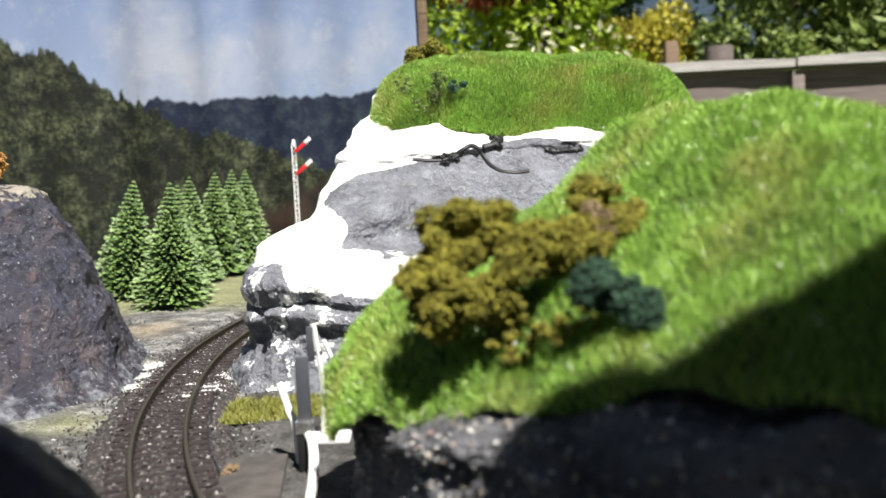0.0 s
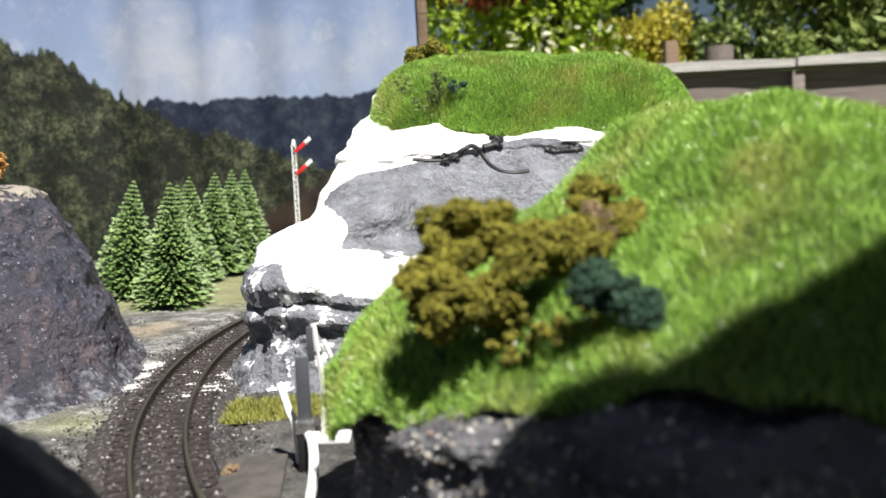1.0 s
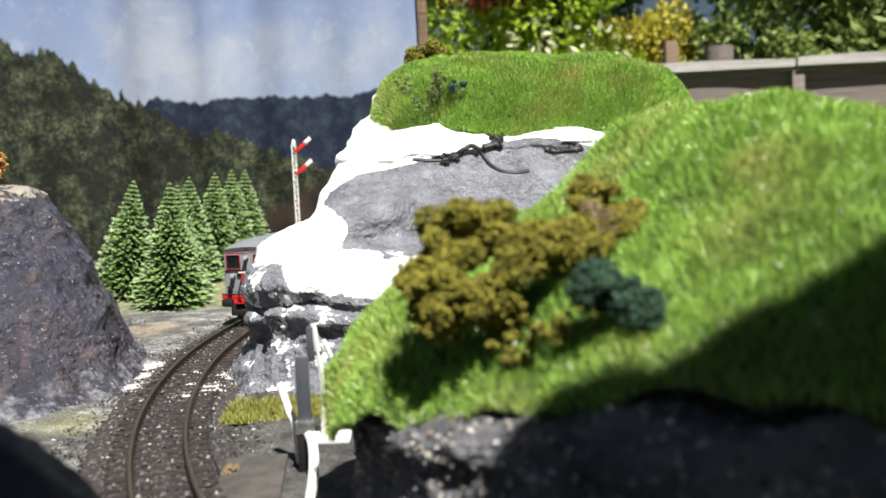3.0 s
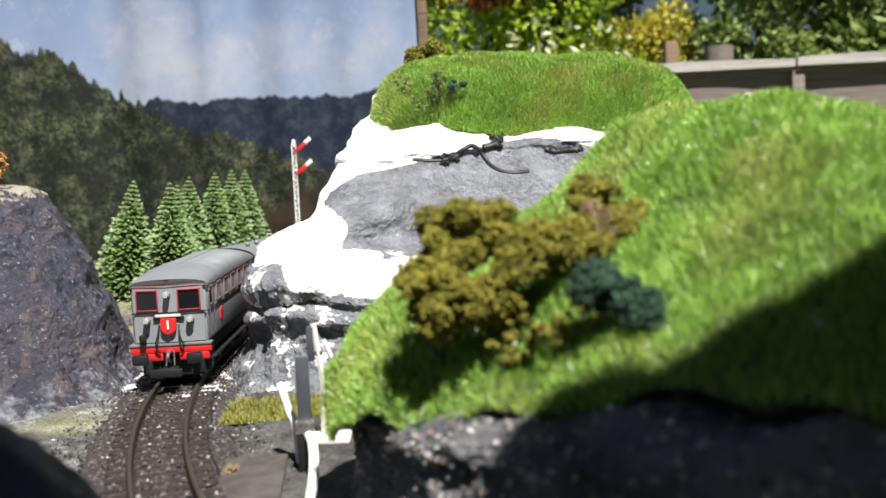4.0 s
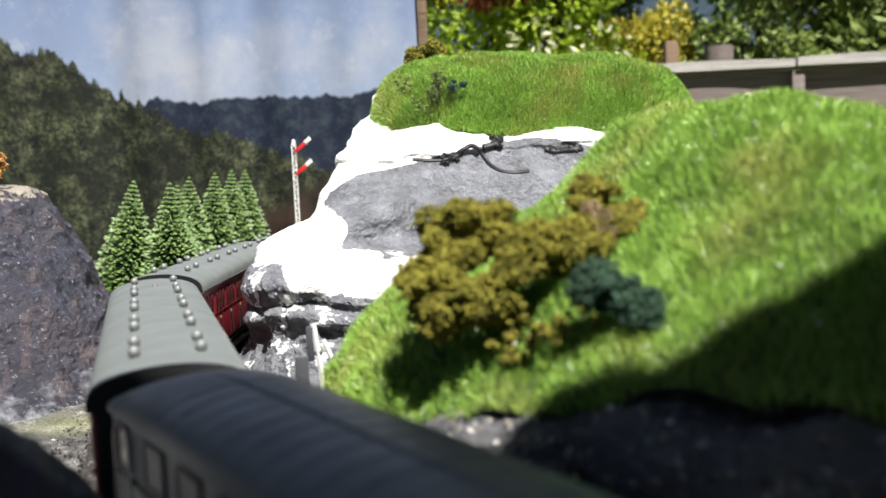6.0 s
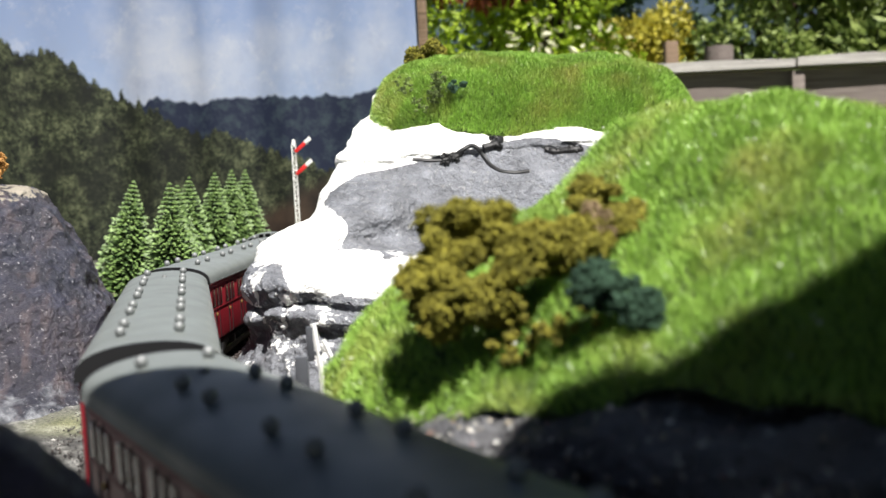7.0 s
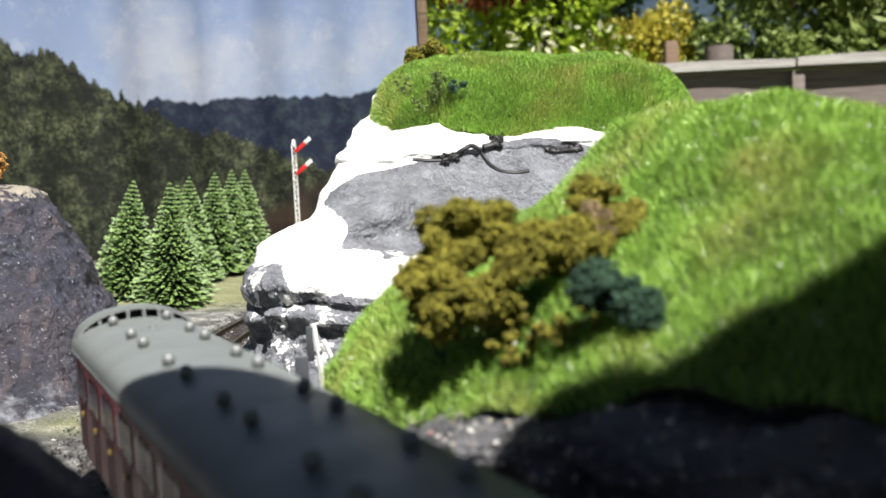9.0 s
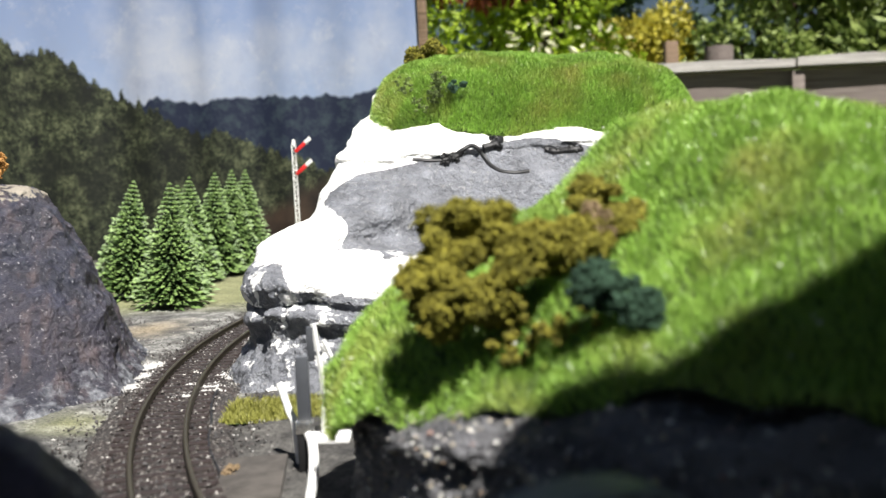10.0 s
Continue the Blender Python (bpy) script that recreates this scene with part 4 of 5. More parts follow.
def backdrop_material():
    m = Mat("printed_sheet", 0.7)
    cloud = m.noise(5, 6, 0.6)
    sky = m.mix(m.ramp(m.attr("up"), (0.18, 0.0), (0.40, 1.0)), (0.40, 0.50, 0.72), (0.24, 0.33, 0.60))
    sky = m.mix(m.ramp(cloud, (0.46, 0.0), (0.66, 0.85)), sky, (0.65, 0.68, 0.78))
    sky = m.mix(m.ramp(m.noise(22, 8, 0.75), (0.50, 0.0), (0.68, 0.5)), sky, (0.36, 0.42, 0.60))
    sky = m.mix(m.ramp(m.noise(34, 9, 0.8), (0.54, 0.0), (0.66, 0.45)), sky, (0.72, 0.74, 0.82))
    leaf = m.math("ADD", m.math("MULTIPLY", m.noise(60, 7, 0.72), 0.5), m.math("MULTIPLY", m.noise(230, 8, 0.85), 0.5))
    far = m.mix(m.ramp(m.noise(60, 7, 0.7), (0.45, 0.0), (0.65, 1.0)), (0.014, 0.022, 0.055), (0.05, 0.075, 0.10))
    wood = m.ramp(leaf, (0.43, (0.004, 0.006, 0.005)), (0.50, (0.036, 0.046, 0.023)), (0.60, (0.19, 0.21, 0.115)))
    wood = m.mix(m.ramp(m.noise(24, 6, 0.65), (0.44, 0.0), (0.60, 0.85)), wood, (0.012, 0.015, 0.011))
    field = m.ramp(m.noise(25, 3), (0.3, (0.02, 0.014, 0.012)), (0.7, (0.07, 0.045, 0.03)))
    c = m.mix(m.ramp(m.attr("far"), (0.0, 0.0), (0.002, 1.0)), sky, far)
    jag = m.math("ADD", m.attr("near"), m.math("MULTIPLY", m.math("SUBTRACT", leaf, 0.5), 0.05))
    c = m.mix(m.ramp(jag, (0.0, 0.0), (0.002, 1.0)), c, wood)
    c = m.mix(m.ramp(m.attr("field"), (0.0, 0.0), (0.02, 1.0)), c, field)
    m.colour(c)
    tr = m.node("ShaderNodeBsdfTranslucent", Color=c)
    mx = m.node("ShaderNodeMixShader", Fac=0.45)
    m.t.links.new(m.b.outputs[0], mx.inputs[1])
    m.t.links.new(tr.outputs[0], mx.inputs[2])
    m.t.links.new(mx.outputs[0], m.t.nodes["Material Output"].inputs[0])
    return m.m


backdrop()

# ---- the garden behind ----
def garden_fence():
    fence = thing("garden_fence", "weathered grey timber fence of horizontal planks", "fence", kind="structure")
    rng = random.Random(5)

    def plank(x0, x1, y0, y1, z0, z1, mat, label=""):
        bm = bmesh.new()
        n = 40
        rings = []
        for i in range(n + 1):
            x = x0 + (x1 - x0) * i / n
            a, b, c = (noise.noise(Vector((x * 5, z0 * 30, k))) * 0.004 for k in (0, 5, 9))
            rings.append([bm.verts.new((x, y0 + c, z0 + a)), bm.verts.new((x, y1, z0 + a)), bm.verts.new((x, y1, z1 + b)), bm.verts.new((x, y0 + c, z1 + b))])
        for p, q in zip(rings, rings[1:]):
            for k in range(4):
                bm.faces.new((p[k], p[(k + 1) % 4], q[(k + 1) % 4], q[k]))
        bm.faces.new(rings[0][::-1])
        bm.faces.new(rings[-1])
        bmesh.ops.recalc_face_normals(bm, faces=bm.faces)
        part("plank", bm, mat, fence, label, pose(0, 0, 0, 0, rng.uniform(-0.25, 0.25), 0))

    plank(-1.6, 0.33, -0.05, 0.06, 0.089, 0.112, M["fence"], "pale weathered capping plank, lightened as if top-lit")
    plank(0.335, 1.9, -0.055, 0.06, 0.091, 0.115, M["fence"], "pale weathered capping plank, lightened as if top-lit")
    for z1, z0 in ((0.084, -0.030), (-0.036, -0.14), (-0.15, -0.28), (-0.29, -0.5), (-0.51, -0.75), (-0.76, -1.12)):
        plank(-1.6, 1.9, -0.026, -0.004, z0, z1, M["fence_dark"])
    for x in (-1.2, -0.4, 0.34, 1.1):
        part("post", box(bmesh.new(), x - 0.016, x + 0.016, -0.046, -0.03, -1.12, 0.08, 0.003), M["fence_dark"], fence)
    fence.matrix_world = pose(0.6, 2.55, 0.225, 0, 0, -2)

    stump = thing("garden_post", "brown timber post top behind the fence", "post")
    part("post", box(bmesh.new(), -0.018, 0.018, -0.02, 0.02, -1.27, 0.045, 0.004), M["post_wood"], stump)
    stump.matrix_world = pose(0.655, 2.68, 0.37)
    log = thing("log_edging", "short weathered log end above the fence", "log")
    part("log", cylinder(bmesh.new(), 0.045, 0.04, 1.30, pose(0, 0, -0.62), 14), M["fence_dark"], log)
    log.matrix_world = pose(0.80, 2.72, 0.37)


garden_fence()


def leaf_mesh(name, n, shape, size, mat, seed, droop=0.3, ratio=0.45):
    """A crown of many small bent leaves over a set of blobs."""
    rng = np.random.RandomState(seed)
    blobs = np.array([s[:3] for s in shape])
    rad = np.array([s[3] for s in shape])
    k = rng.choice(len(shape), n, p=rad ** 2 / (rad ** 2).sum())
    d = rng.normal(0, 1, (n, 3))
    d /= np.linalg.norm(d, axis=1, keepdims=True)
    p = blobs[k] + d * rad[k][:, None] * rng.uniform(0.55, 1.1, (n, 1))
    ax = d + rng.normal(0, 0.7, (n, 3)) - np.array([0, 0, droop])
    ax /= np.linalg.norm(ax, axis=1, keepdims=True)
    side = np.cross(ax, rng.normal(0, 1, (n, 3)))
    side /= np.linalg.norm(side, axis=1, keepdims=True)
    nrm = np.cross(ax, side)
    L = size * rng.uniform(0.6, 1.3, (n, 1))
    V = np.stack([p, p + ax * L * 0.5 + side * L * ratio * 0.5 + nrm * L * 0.08, p + ax * L, p + ax * L * 0.5 - side * L * ratio * 0.5 + nrm * L * 0.08], 1).reshape(-1, 3)
    b = np.arange(n)[:, None] * 4
    me = bpy.data.meshes.new(name)
    me.from_pydata(V.tolist(), [], (b + np.array([0, 1, 2])).tolist() + (b + np.array([0, 2, 3])).tolist())
    me.materials.append(mat)
    return me


M["conifer"] = leaf_material("conifer_green", (0.10, 0.19, 0.01), (0.58, 0.74, 0.06), 0.45)
M["hedge_dark"] = leaf_material("dark_hedge", (0.02, 0.05, 0.025), (0.11, 0.18, 0.08), 0.3)
M["yellow_shrub"] = leaf_material("yellow_shrub", (0.20, 0.20, 0.03), (0.70, 0.62, 0.10), 0.45)
M["shrub"] = leaf_material("shrub_green", (0.05, 0.10, 0.02), (0.34, 0.42, 0.12), 0.4)
M["rust"] = leaf_material("rust_leaves", (0.12, 0.03, 0.01), (0.30, 0.09, 0.03), 0.3)
M["blossom"] = leaf_material("cream_blossom", (0.40, 0.42, 0.25), (0.75, 0.72, 0.5), 0.3)


def garden_tree(name, label, cat, at, trunk_h, shape, n, size, mat, seed, extra=()):
    rng = np.random.RandomState(seed)
    t = thing(name, label, cat)
    bm = bmesh.new()
    tube(bm, smooth_path([(0, 0, 0), (0.03, 0, trunk_h * 0.5), (0, 0.02, trunk_h)], 8), 0.05, 8)
    for s in shape[:8]:
        tube(bm, smooth_path([(0, 0.01, trunk_h * 0.7), (s[0] * 0.5, s[1] * 0.5, (trunk_h * 0.7 + s[2]) / 2), s[:3]], 6), 0.014, 6)
    part("trunk", bm, M["bark"], t)
    part("crown", leaf_mesh("crown", n, shape, size, mat, seed), None, t)
    for nm, lab, sh, cnt, sz, mt in extra:
        part(nm, leaf_mesh(nm, cnt, sh, sz, mt, seed + 7), None, t, lab)
    t.matrix_world = pose(*at)
    return t


def blobs(n, cx, cy, cz, rx, ry, rz, r, seed):
    rng = np.random.RandomState(seed)
    return [(cx + rx * rng.uniform(-1, 1), cy + ry * rng.uniform(-1, 1), cz + rz * rng.uniform(-1, 1), r * rng.uniform(0.6, 1.2)) for _ in range(n)]


garden_tree("conifer_hedge", "bright yellow-green conifer with rusty and cream sprays", "tree", (0.27, 3.4, -0.9), 1.4, blobs(26, 0, 0, 1.25, 0.33, 0.3, 0.75, 0.2, 61), 32000, 0.035, M["conifer"], 61,
            (("rusty_spray", "rust-brown dead sprays", blobs(4, -0.15, -0.35, 1.55, 0.15, 0.05, 0.1, 0.07, 62), 500, 0.05, M["rust"]), ("blossom", "cream blossom sprays", blobs(7, 0.0, -0.36, 1.32, 0.3, 0.05, 0.08, 0.07, 63), 190, 0.035, M["blossom"])))
garden_tree("garden_tree", "dark green tree beyond the hedge", "tree", (1.12, 6.5, -0.9), 1.6, blobs(20, 0, 0, 2.0, 0.7, 0.5, 0.9, 0.35, 64), 9000, 0.09, M["hedge_dark"], 64)
garden_tree("garden_shrub", "golden-yellow shrub behind the fence", "shrub", (0.90, 3.7, -0.9), 1.0, blobs(12, 0, 0, 1.30, 0.24, 0.2, 0.22, 0.11, 65), 8000, 0.035, M["yellow_shrub"], 65)
garden_tree("garden_shrub", "leafy green shrub with pale stems", "shrub", (1.30, 3.5, -0.9), 1.0, blobs(20, 0, 0, 1.5, 0.34, 0.2, 0.4, 0.12, 66), 8000, 0.045, M["shrub"], 66)
garden_tree("garden_shrub", "broad-leaved green shrub in part shade", "shrub", (1.85, 3.3, -0.9), 1.0, blobs(18, 0, 0, 1.5, 0.35, 0.25, 0.45, 0.15, 67), 9000, 0.055, M["shrub"], 67)
garden_tree("garden_tree", "dark leafy tree behind the shrubs", "tree", (2.5, 4.6, -0.9), 1.4, blobs(26, 0, 0, 1.8, 1.1, 0.4, 0.8, 0.3, 68), 12000, 0.07, M["hedge_dark"], 68)


# ---- the train ----
def roof_shell(L, w, eaves, crown, dome, n=20, rows=40, thick=0.0007):
    """An arched roof along x with ends that fall away over 'dome'."""
    P = np.zeros((rows, n + 1, 3))
    for i in range(rows):
        u = -1 + 2 * i / (rows - 1)
        x = L / 2 * (abs(u) ** 0.6) * (1 if u > 0 else -1)
        e = max(0.0, (abs(x) - (L / 2 - dome)) / dome) if dome else 0.0
        top = eaves + (crown - eaves) * math.sqrt(max(0.0, 1 - (0.93 * e) ** 2.4))
        for k in range(n + 1):
            a = math.pi * k / n
            P[i, k] = (x, w * math.cos(a), eaves + (top - eaves) * math.sin(a) ** 0.75)
    bm = bmesh.new()
    vs = [[bm.verts.new(p) for p in row] for row in P]
    for i in range(rows - 1):
        for k in range(n):
            bm.faces.new((vs[i][k], vs[i + 1][k], vs[i + 1][k + 1], vs[i][k + 1]))
    lo = [[bm.verts.new((row[0].co.x, row[0].co.y, row[0].co.z - thick)), bm.verts.new((row[-1].co.x, row[-1].co.y, row[-1].co.z - thick))] for row in vs]
    for i in range(rows - 1):
        bm.faces.new((lo[i][0], lo[i + 1][0], vs[i + 1][0], vs[i][0]))
        bm.faces.new((vs[i][n], vs[i + 1][n], lo[i + 1][1], lo[i][1]))
        bm.faces.new((lo[i][1], lo[i + 1][1], lo[i + 1][0], lo[i][0]))
    for i, order in ((0, 1), (rows - 1, -1)):
        bm.faces.new(([lo[i][0]] + vs[i] + [lo[i][1]])[::order])
    bmesh.ops.recalc_face_normals(bm, faces=bm.faces)
    return bm


def bogie(parent, x, wheelbase, r):
    b = box(bmesh.new(), -wheelbase / 2 - 0.010, wheelbase / 2 + 0.010, -0.0125, -0.0095, 0.0045, 0.0115, 0.0006)
    box(b, -wheelbase / 2 - 0.010, wheelbase / 2 + 0.010, 0.0095, 0.0125, 0.0045, 0.0115, 0.0006)
    box(b, -0.006, 0.006, -0.0125, 0.0125, 0.006, 0.012, 0.0006)
    for sx in (-1, 1):
        for sy in (-1, 1):
            box(b, sx * wheelbase / 2 - 0.003, sx * wheelbase / 2 + 0.003, sy * 0.0135 - 0.0014, sy * 0.0135 + 0.0014, 0.004, 0.009, 0.0006)
    frame_part = part("bogie", b, M["black"], parent, m=pose(x, 0, 0))
    for sx in (-1, 1):
        wh = bmesh.new()
        for sy in (-1, 1):
            cylinder(wh, r, r, 0.0028, pose(0, sy * 0.0083, 0, 90, 0, 0), 20)
        for sy in (-1, 1):
            cylinder(wh, r + 0.0008, r + 0.0008, 0.0006, pose(0, sy * 0.0069, 0, 90, 0, 0), 20)
        cylinder(wh, 0.0012, 0.0012, 0.018, pose(0, 0, 0, 90, 0, 0), 8)
        part("wheelset", wh, M["rail"], frame_part, m=pose(sx * wheelbase / 2, 0, r))
    return frame_part


LOCO_L, LOCO_A = 0.1338, 0.045
COACH_L, TAIL_L, COACH_A, PITCH = 0.199, 0.206, 0.068, 0.2171


def locomotive():
    lo = thing("locomotive", "grey electric locomotive with red trim and buffer beam", "locomotive")
    L, w = LOCO_L, 0.0162
    body = box(bmesh.new(), -L / 2, L / 2, -w, w, 0.0178, 0.0435, 0.0012)
    part("body", body, M["loco_grey"], lo)
    roof = roof_shell(L + 0.001, w + 0.0006, 0.0432, 0.0506, 0.034)
    for v in roof.verts:
        near_end = max(0.0, (abs(v.co.x) - (L / 2 - 0.024)) / 0.024)
        v.co.x += math.copysign(0.0021 * (1 - min(1.0, abs(v.co.y) / w)) * near_end, v.co.x)
    part("roof", roof, M["loco_roof"], lo, "grey domed roof")
    for k in range(11):
        x = -0.036 + k * 0.0072
        rib = bmesh.new()
        tube(rib, [(x, (w + 0.0006) * math.cos(math.pi * q / 20), 0.0432 + 0.0074 * math.sin(math.pi * q / 20) ** 0.75) for q in range(2, 19)], 0.00014, 5)
        part("roof_rib", rib, M["loco_roof"], lo)
    part("roof_seam", tube(bmesh.new(), [(-0.064, 0, 0.0455), (-0.058, 0, 0.0483), (-0.048, 0, 0.0501), (-0.036, 0, 0.0506), (0.036, 0, 0.0506), (0.048, 0, 0.0501), (0.058, 0, 0.0483), (0.064, 0, 0.0455)], 0.00035, 6), M["loco_roof"], lo)
    for sx in (-1, 1):
        face = box(bmesh.new(), -0.0010, 0.0007, -w + 0.001, 0.0, 0.0185, 0.0432)
        box(face, -0.0010, 0.0007, 0.0, w - 0.001, 0.0185, 0.0432)
        bmesh.ops.remove_doubles(face, verts=face.verts, dist=1e-6)
        front = part("cab_front", face, M["loco_grey"], lo, m=pose(sx * L / 2, 0, 0, 0, 0, 0 if sx > 0 else 180))
        part("roof_line", tube(bmesh.new(), [(0.0008, -w, 0.0430), (0.0012, 0, 0.0434), (0.0008, w, 0.0430)], 0.00015, 6), M["trim_red"], front, "thin red line")
        for sy in (-1, 1):
            y = sy * 0.0091
            fr = bmesh.new()
            box(fr, 0.0004, 0.0014, y - 0.0049, y + 0.0049, 0.0411, 0.0416, 0.0002)
            box(fr, 0.0004, 0.0014, y - 0.0049, y + 0.0049, 0.0324, 0.0329, 0.0002)
            box(fr, 0.0004, 0.0014, y - 0.0049, y - 0.0044, 0.0324, 0.0416, 0.0002)
            box(fr, 0.0004, 0.0014, y + 0.0044, y + 0.0049, 0.0324, 0.0416, 0.0002)
            part("window_frame", fr, M["trim_red"], front, "red window surround")
            part("window", box(bmesh.new(), 0.0005, 0.0009, y - 0.0045, y + 0.0045, 0.0328, 0.0412), M["glass"], front, "dark cab window")
            lampb = cylinder(bmesh.new(), 0.0016, 0.0016, 0.003, pose(0.0022, sy * 0.0094, 0.0284, 0, 90, 0), 16)
            cylinder(lampb, 0.0006, 0.0010, 0.0026, pose(0.0014, sy * 0.0094, 0.0262, 0, 0, 0), 10)
            part("headlamp", lampb, M["lamp_grey"], front, "round grey lamp")
        tl = cylinder(bmesh.new(), 0.0014, 0.0014, 0.003, pose(0.0022, 0, 0.0395, 0, 90, 0), 16)
        cylinder(tl, 0.0004, 0.0009, 0.0026, pose(0.0014, 0, 0.0374, 0, 0, 0), 10)
        part("headlamp", tl, M["lamp_grey"], front, "round grey lamp")
        for ly, lz in ((-0.0094, 0.0284), (0.0094, 0.0284), (0, 0.0395)):
            part("lamp_lens", cylinder(bmesh.new(), 0.0013, 0.0011, 0.0006, pose(0.0039, ly, lz, 0, 90, 0), 14), M["lamp_lens"], front, "grey lamp glass")
        part("waist_rail", box(box(bmesh.new(), 0.0004, 0.0013, -w, 0.0, 0.0313, 0.0318), 0.0004, 0.0013, 0.0, w, 0.0313, 0.0318), M["black"], front)
        # black filler added to darken the gap below the buffer beam
        part("front_skirt", box(bmesh.new(), -0.006, -0.0012, -0.0135, 0.0135, 0.0030, 0.0108, 0.0004), M["black"], front)
        part("name_board", box(bmesh.new(), 0.0012, 0.0024, -0.0055, 0.0055, 0.0297, 0.0309, 0.0002), M["cream"], front, "pale destination board")
        part("board_bracket", box(bmesh.new(), 0.0006, 0.0018, -0.0066, 0.0066, 0.0284, 0.0299, 0.0002), M["black"], front)
        disc = box(bmesh.new(), 0.0010, 0.0026, -0.0034, 0.0034, 0.0255, 0.0292, 0.0004)
        cylinder(disc, 0.0034, 0.0034, 0.0016, pose(0.0018, 0, 0.0258, 0, 90, 0), 20)
        part("tail_plate", disc, M["red"], front, "round red plate with a white mark")
        part("plate_mark", box(bmesh.new(), 0.0026, 0.0029, -0.0004, 0.0004, 0.0246, 0.0284), M["white"], front)
        for sy in (-1, 1):
            part("brake_hose", tube(bmesh.new(), smooth_path([(0.001, sy * 0.0042, 0.0262), (0.003, sy * 0.0048, 0.0215), (0.0036, sy * 0.0060, 0.0170), (0.003, sy * 0.0045, 0.0140)], 14), 0.0004, 6), M["black"], front, "black hose")
        beam = box(bmesh.new(), -0.001, 0.0022, -0.0176, 0.0176, 0.0138, 0.0168, 0.0003)
        for sy in (-1, 1):
            box(beam, -0.001, 0.0021, min(sy * 0.0035, sy * 0.0165), max(sy * 0.0035, sy * 0.0165), 0.0103, 0.0139, 0.0005)
        part("buffer_beam", beam, M["red"] if sx > 0 else M["black"], front, "bright red buffer beam" if sx > 0 else "black buffer beam")
        part("running_plate", box(bmesh.new(), -0.002, 0.0026, -0.0178, 0.0178, 0.0168, 0.0180, 0.0003), M["loco_roof"], front)
        for sy in (-1, 1):
            bf = cylinder(bmesh.new(), 0.0018, 0.0018, 0.008, pose(0.005, sy * 0.0116, 0.0125, 0, 90, 0), 14)
            box(bf, 0.0085, 0.0095, sy * 0.0116 - 0.0034, sy * 0.0116 + 0.0034, 0.0100, 0.0146, 0.0009)
            part("buffer", bf, M["black"], front, "black oval buffer")
        part("jumper_box", box(bmesh.new(), 0.001, 0.004, -0.0128, -0.0102, 0.0180, 0.0222, 0.0004), M["black"], front)
        hook = tube(bmesh.new(), smooth_path([(0.001, 0, 0.0145), (0.006, 0, 0.0145), (0.008, 0, 0.0125), (0.006, 0, 0.0105)], 12), 0.0006, 6)
        for sy in (-1, 1):
            tube(hook, [(0.003, sy * 0.0015, 0.0150), (0.0045, sy * 0.0018, 0.0085)], 0.0004, 5)
        part("coupling_hook", hook, M["chrome"], front, "steel hook")
        cp = box(bmesh.new(), 0.002, 0.013, -0.0035, 0.0035, 0.0062, 0.0078, 0.0003)
        box(cp, 0.0118, 0.0132, -0.0068, 0.0068, 0.0050, 0.0085, 0.0003)
        part("coupling", cp, M["black"], front, "black bar coupling")
        for o in (front, *front.children):
            for v in o.data.vertices:
                if v.co.z > 0.0183:
                    v.co.x += 0.0019 * (1 - min(1.0, abs(v.co.y) / w))
    sole = box(bmesh.new(), -L / 2 + 0.002, L / 2 - 0.002, -0.0145, 0.0145, 0.0115, 0.0178, 0.0006)
    part("underframe", sole, M["black"], lo)
    for sy in (-1, 1):
        for x, kind in ((-0.058, "door"), (-0.038, "win"), (-0.019, "win"), (0.0, "win"), (0.019, "win"), (0.038, "win"), (0.058, "door")):
            y = sy * w
            hw = 0.0038 if kind == "door" else 0.0058
            f = bmesh.new()
            for dz in (0.0328, 0.0408):
                box(f, x - hw, x + hw, y - 0.0006, y + 0.0006, dz, dz + 0.0007, 0.0001)
            for dx in (-hw, hw - 0.0007):
                box(f, x + dx, x + dx + 0.0007, y - 0.0006, y + 0.0006, 0.0328, 0.0415, 0.0001)
            part("side_window_frame", f, M["dull_red"], lo)
            part("side_window", box(bmesh.new(), x - hw + 0.0005, x + hw - 0.0005, y - 0.0003, y + 0.0003, 0.0333, 0.0410), M["glass"] if kind == "door" else M["lamp_grey"], lo)
            if kind == "door":
                for dx in (-0.0052, 0.0052):
                    part("handrail", tube(bmesh.new(), [(x + dx, y + sy * 0.0007, 0.0205), (x + dx, y + sy * 0.0007, 0.0400)], 0.0003, 6), M["chrome"], lo)
        part("waist_line", box(bmesh.new(), -L / 2 + 0.002, L / 2 - 0.002, sy * w - 0.0004, sy * w + 0.0004, 0.0310, 0.0315), M["black"], lo)
        em = bmesh.new()
        cylinder(em, 0.0036, 0.0036, 0.0008, pose(0.034, sy * w, 0.0255, 90, 0, 0), 6)
        part("side_emblem", em, M["red"], lo, "plain red emblem")
        part("step_board", box(bmesh.new(), -L / 2 + 0.01, L / 2 - 0.01, sy * 0.0158 - 0.001, sy * 0.0158 + 0.001, 0.0085, 0.0095, 0.0002), M["black"], lo)
    bogie(lo, -LOCO_A, 0.030, 0.0062)
    bogie(lo, LOCO_A, 0.030, 0.0062)
    return lo


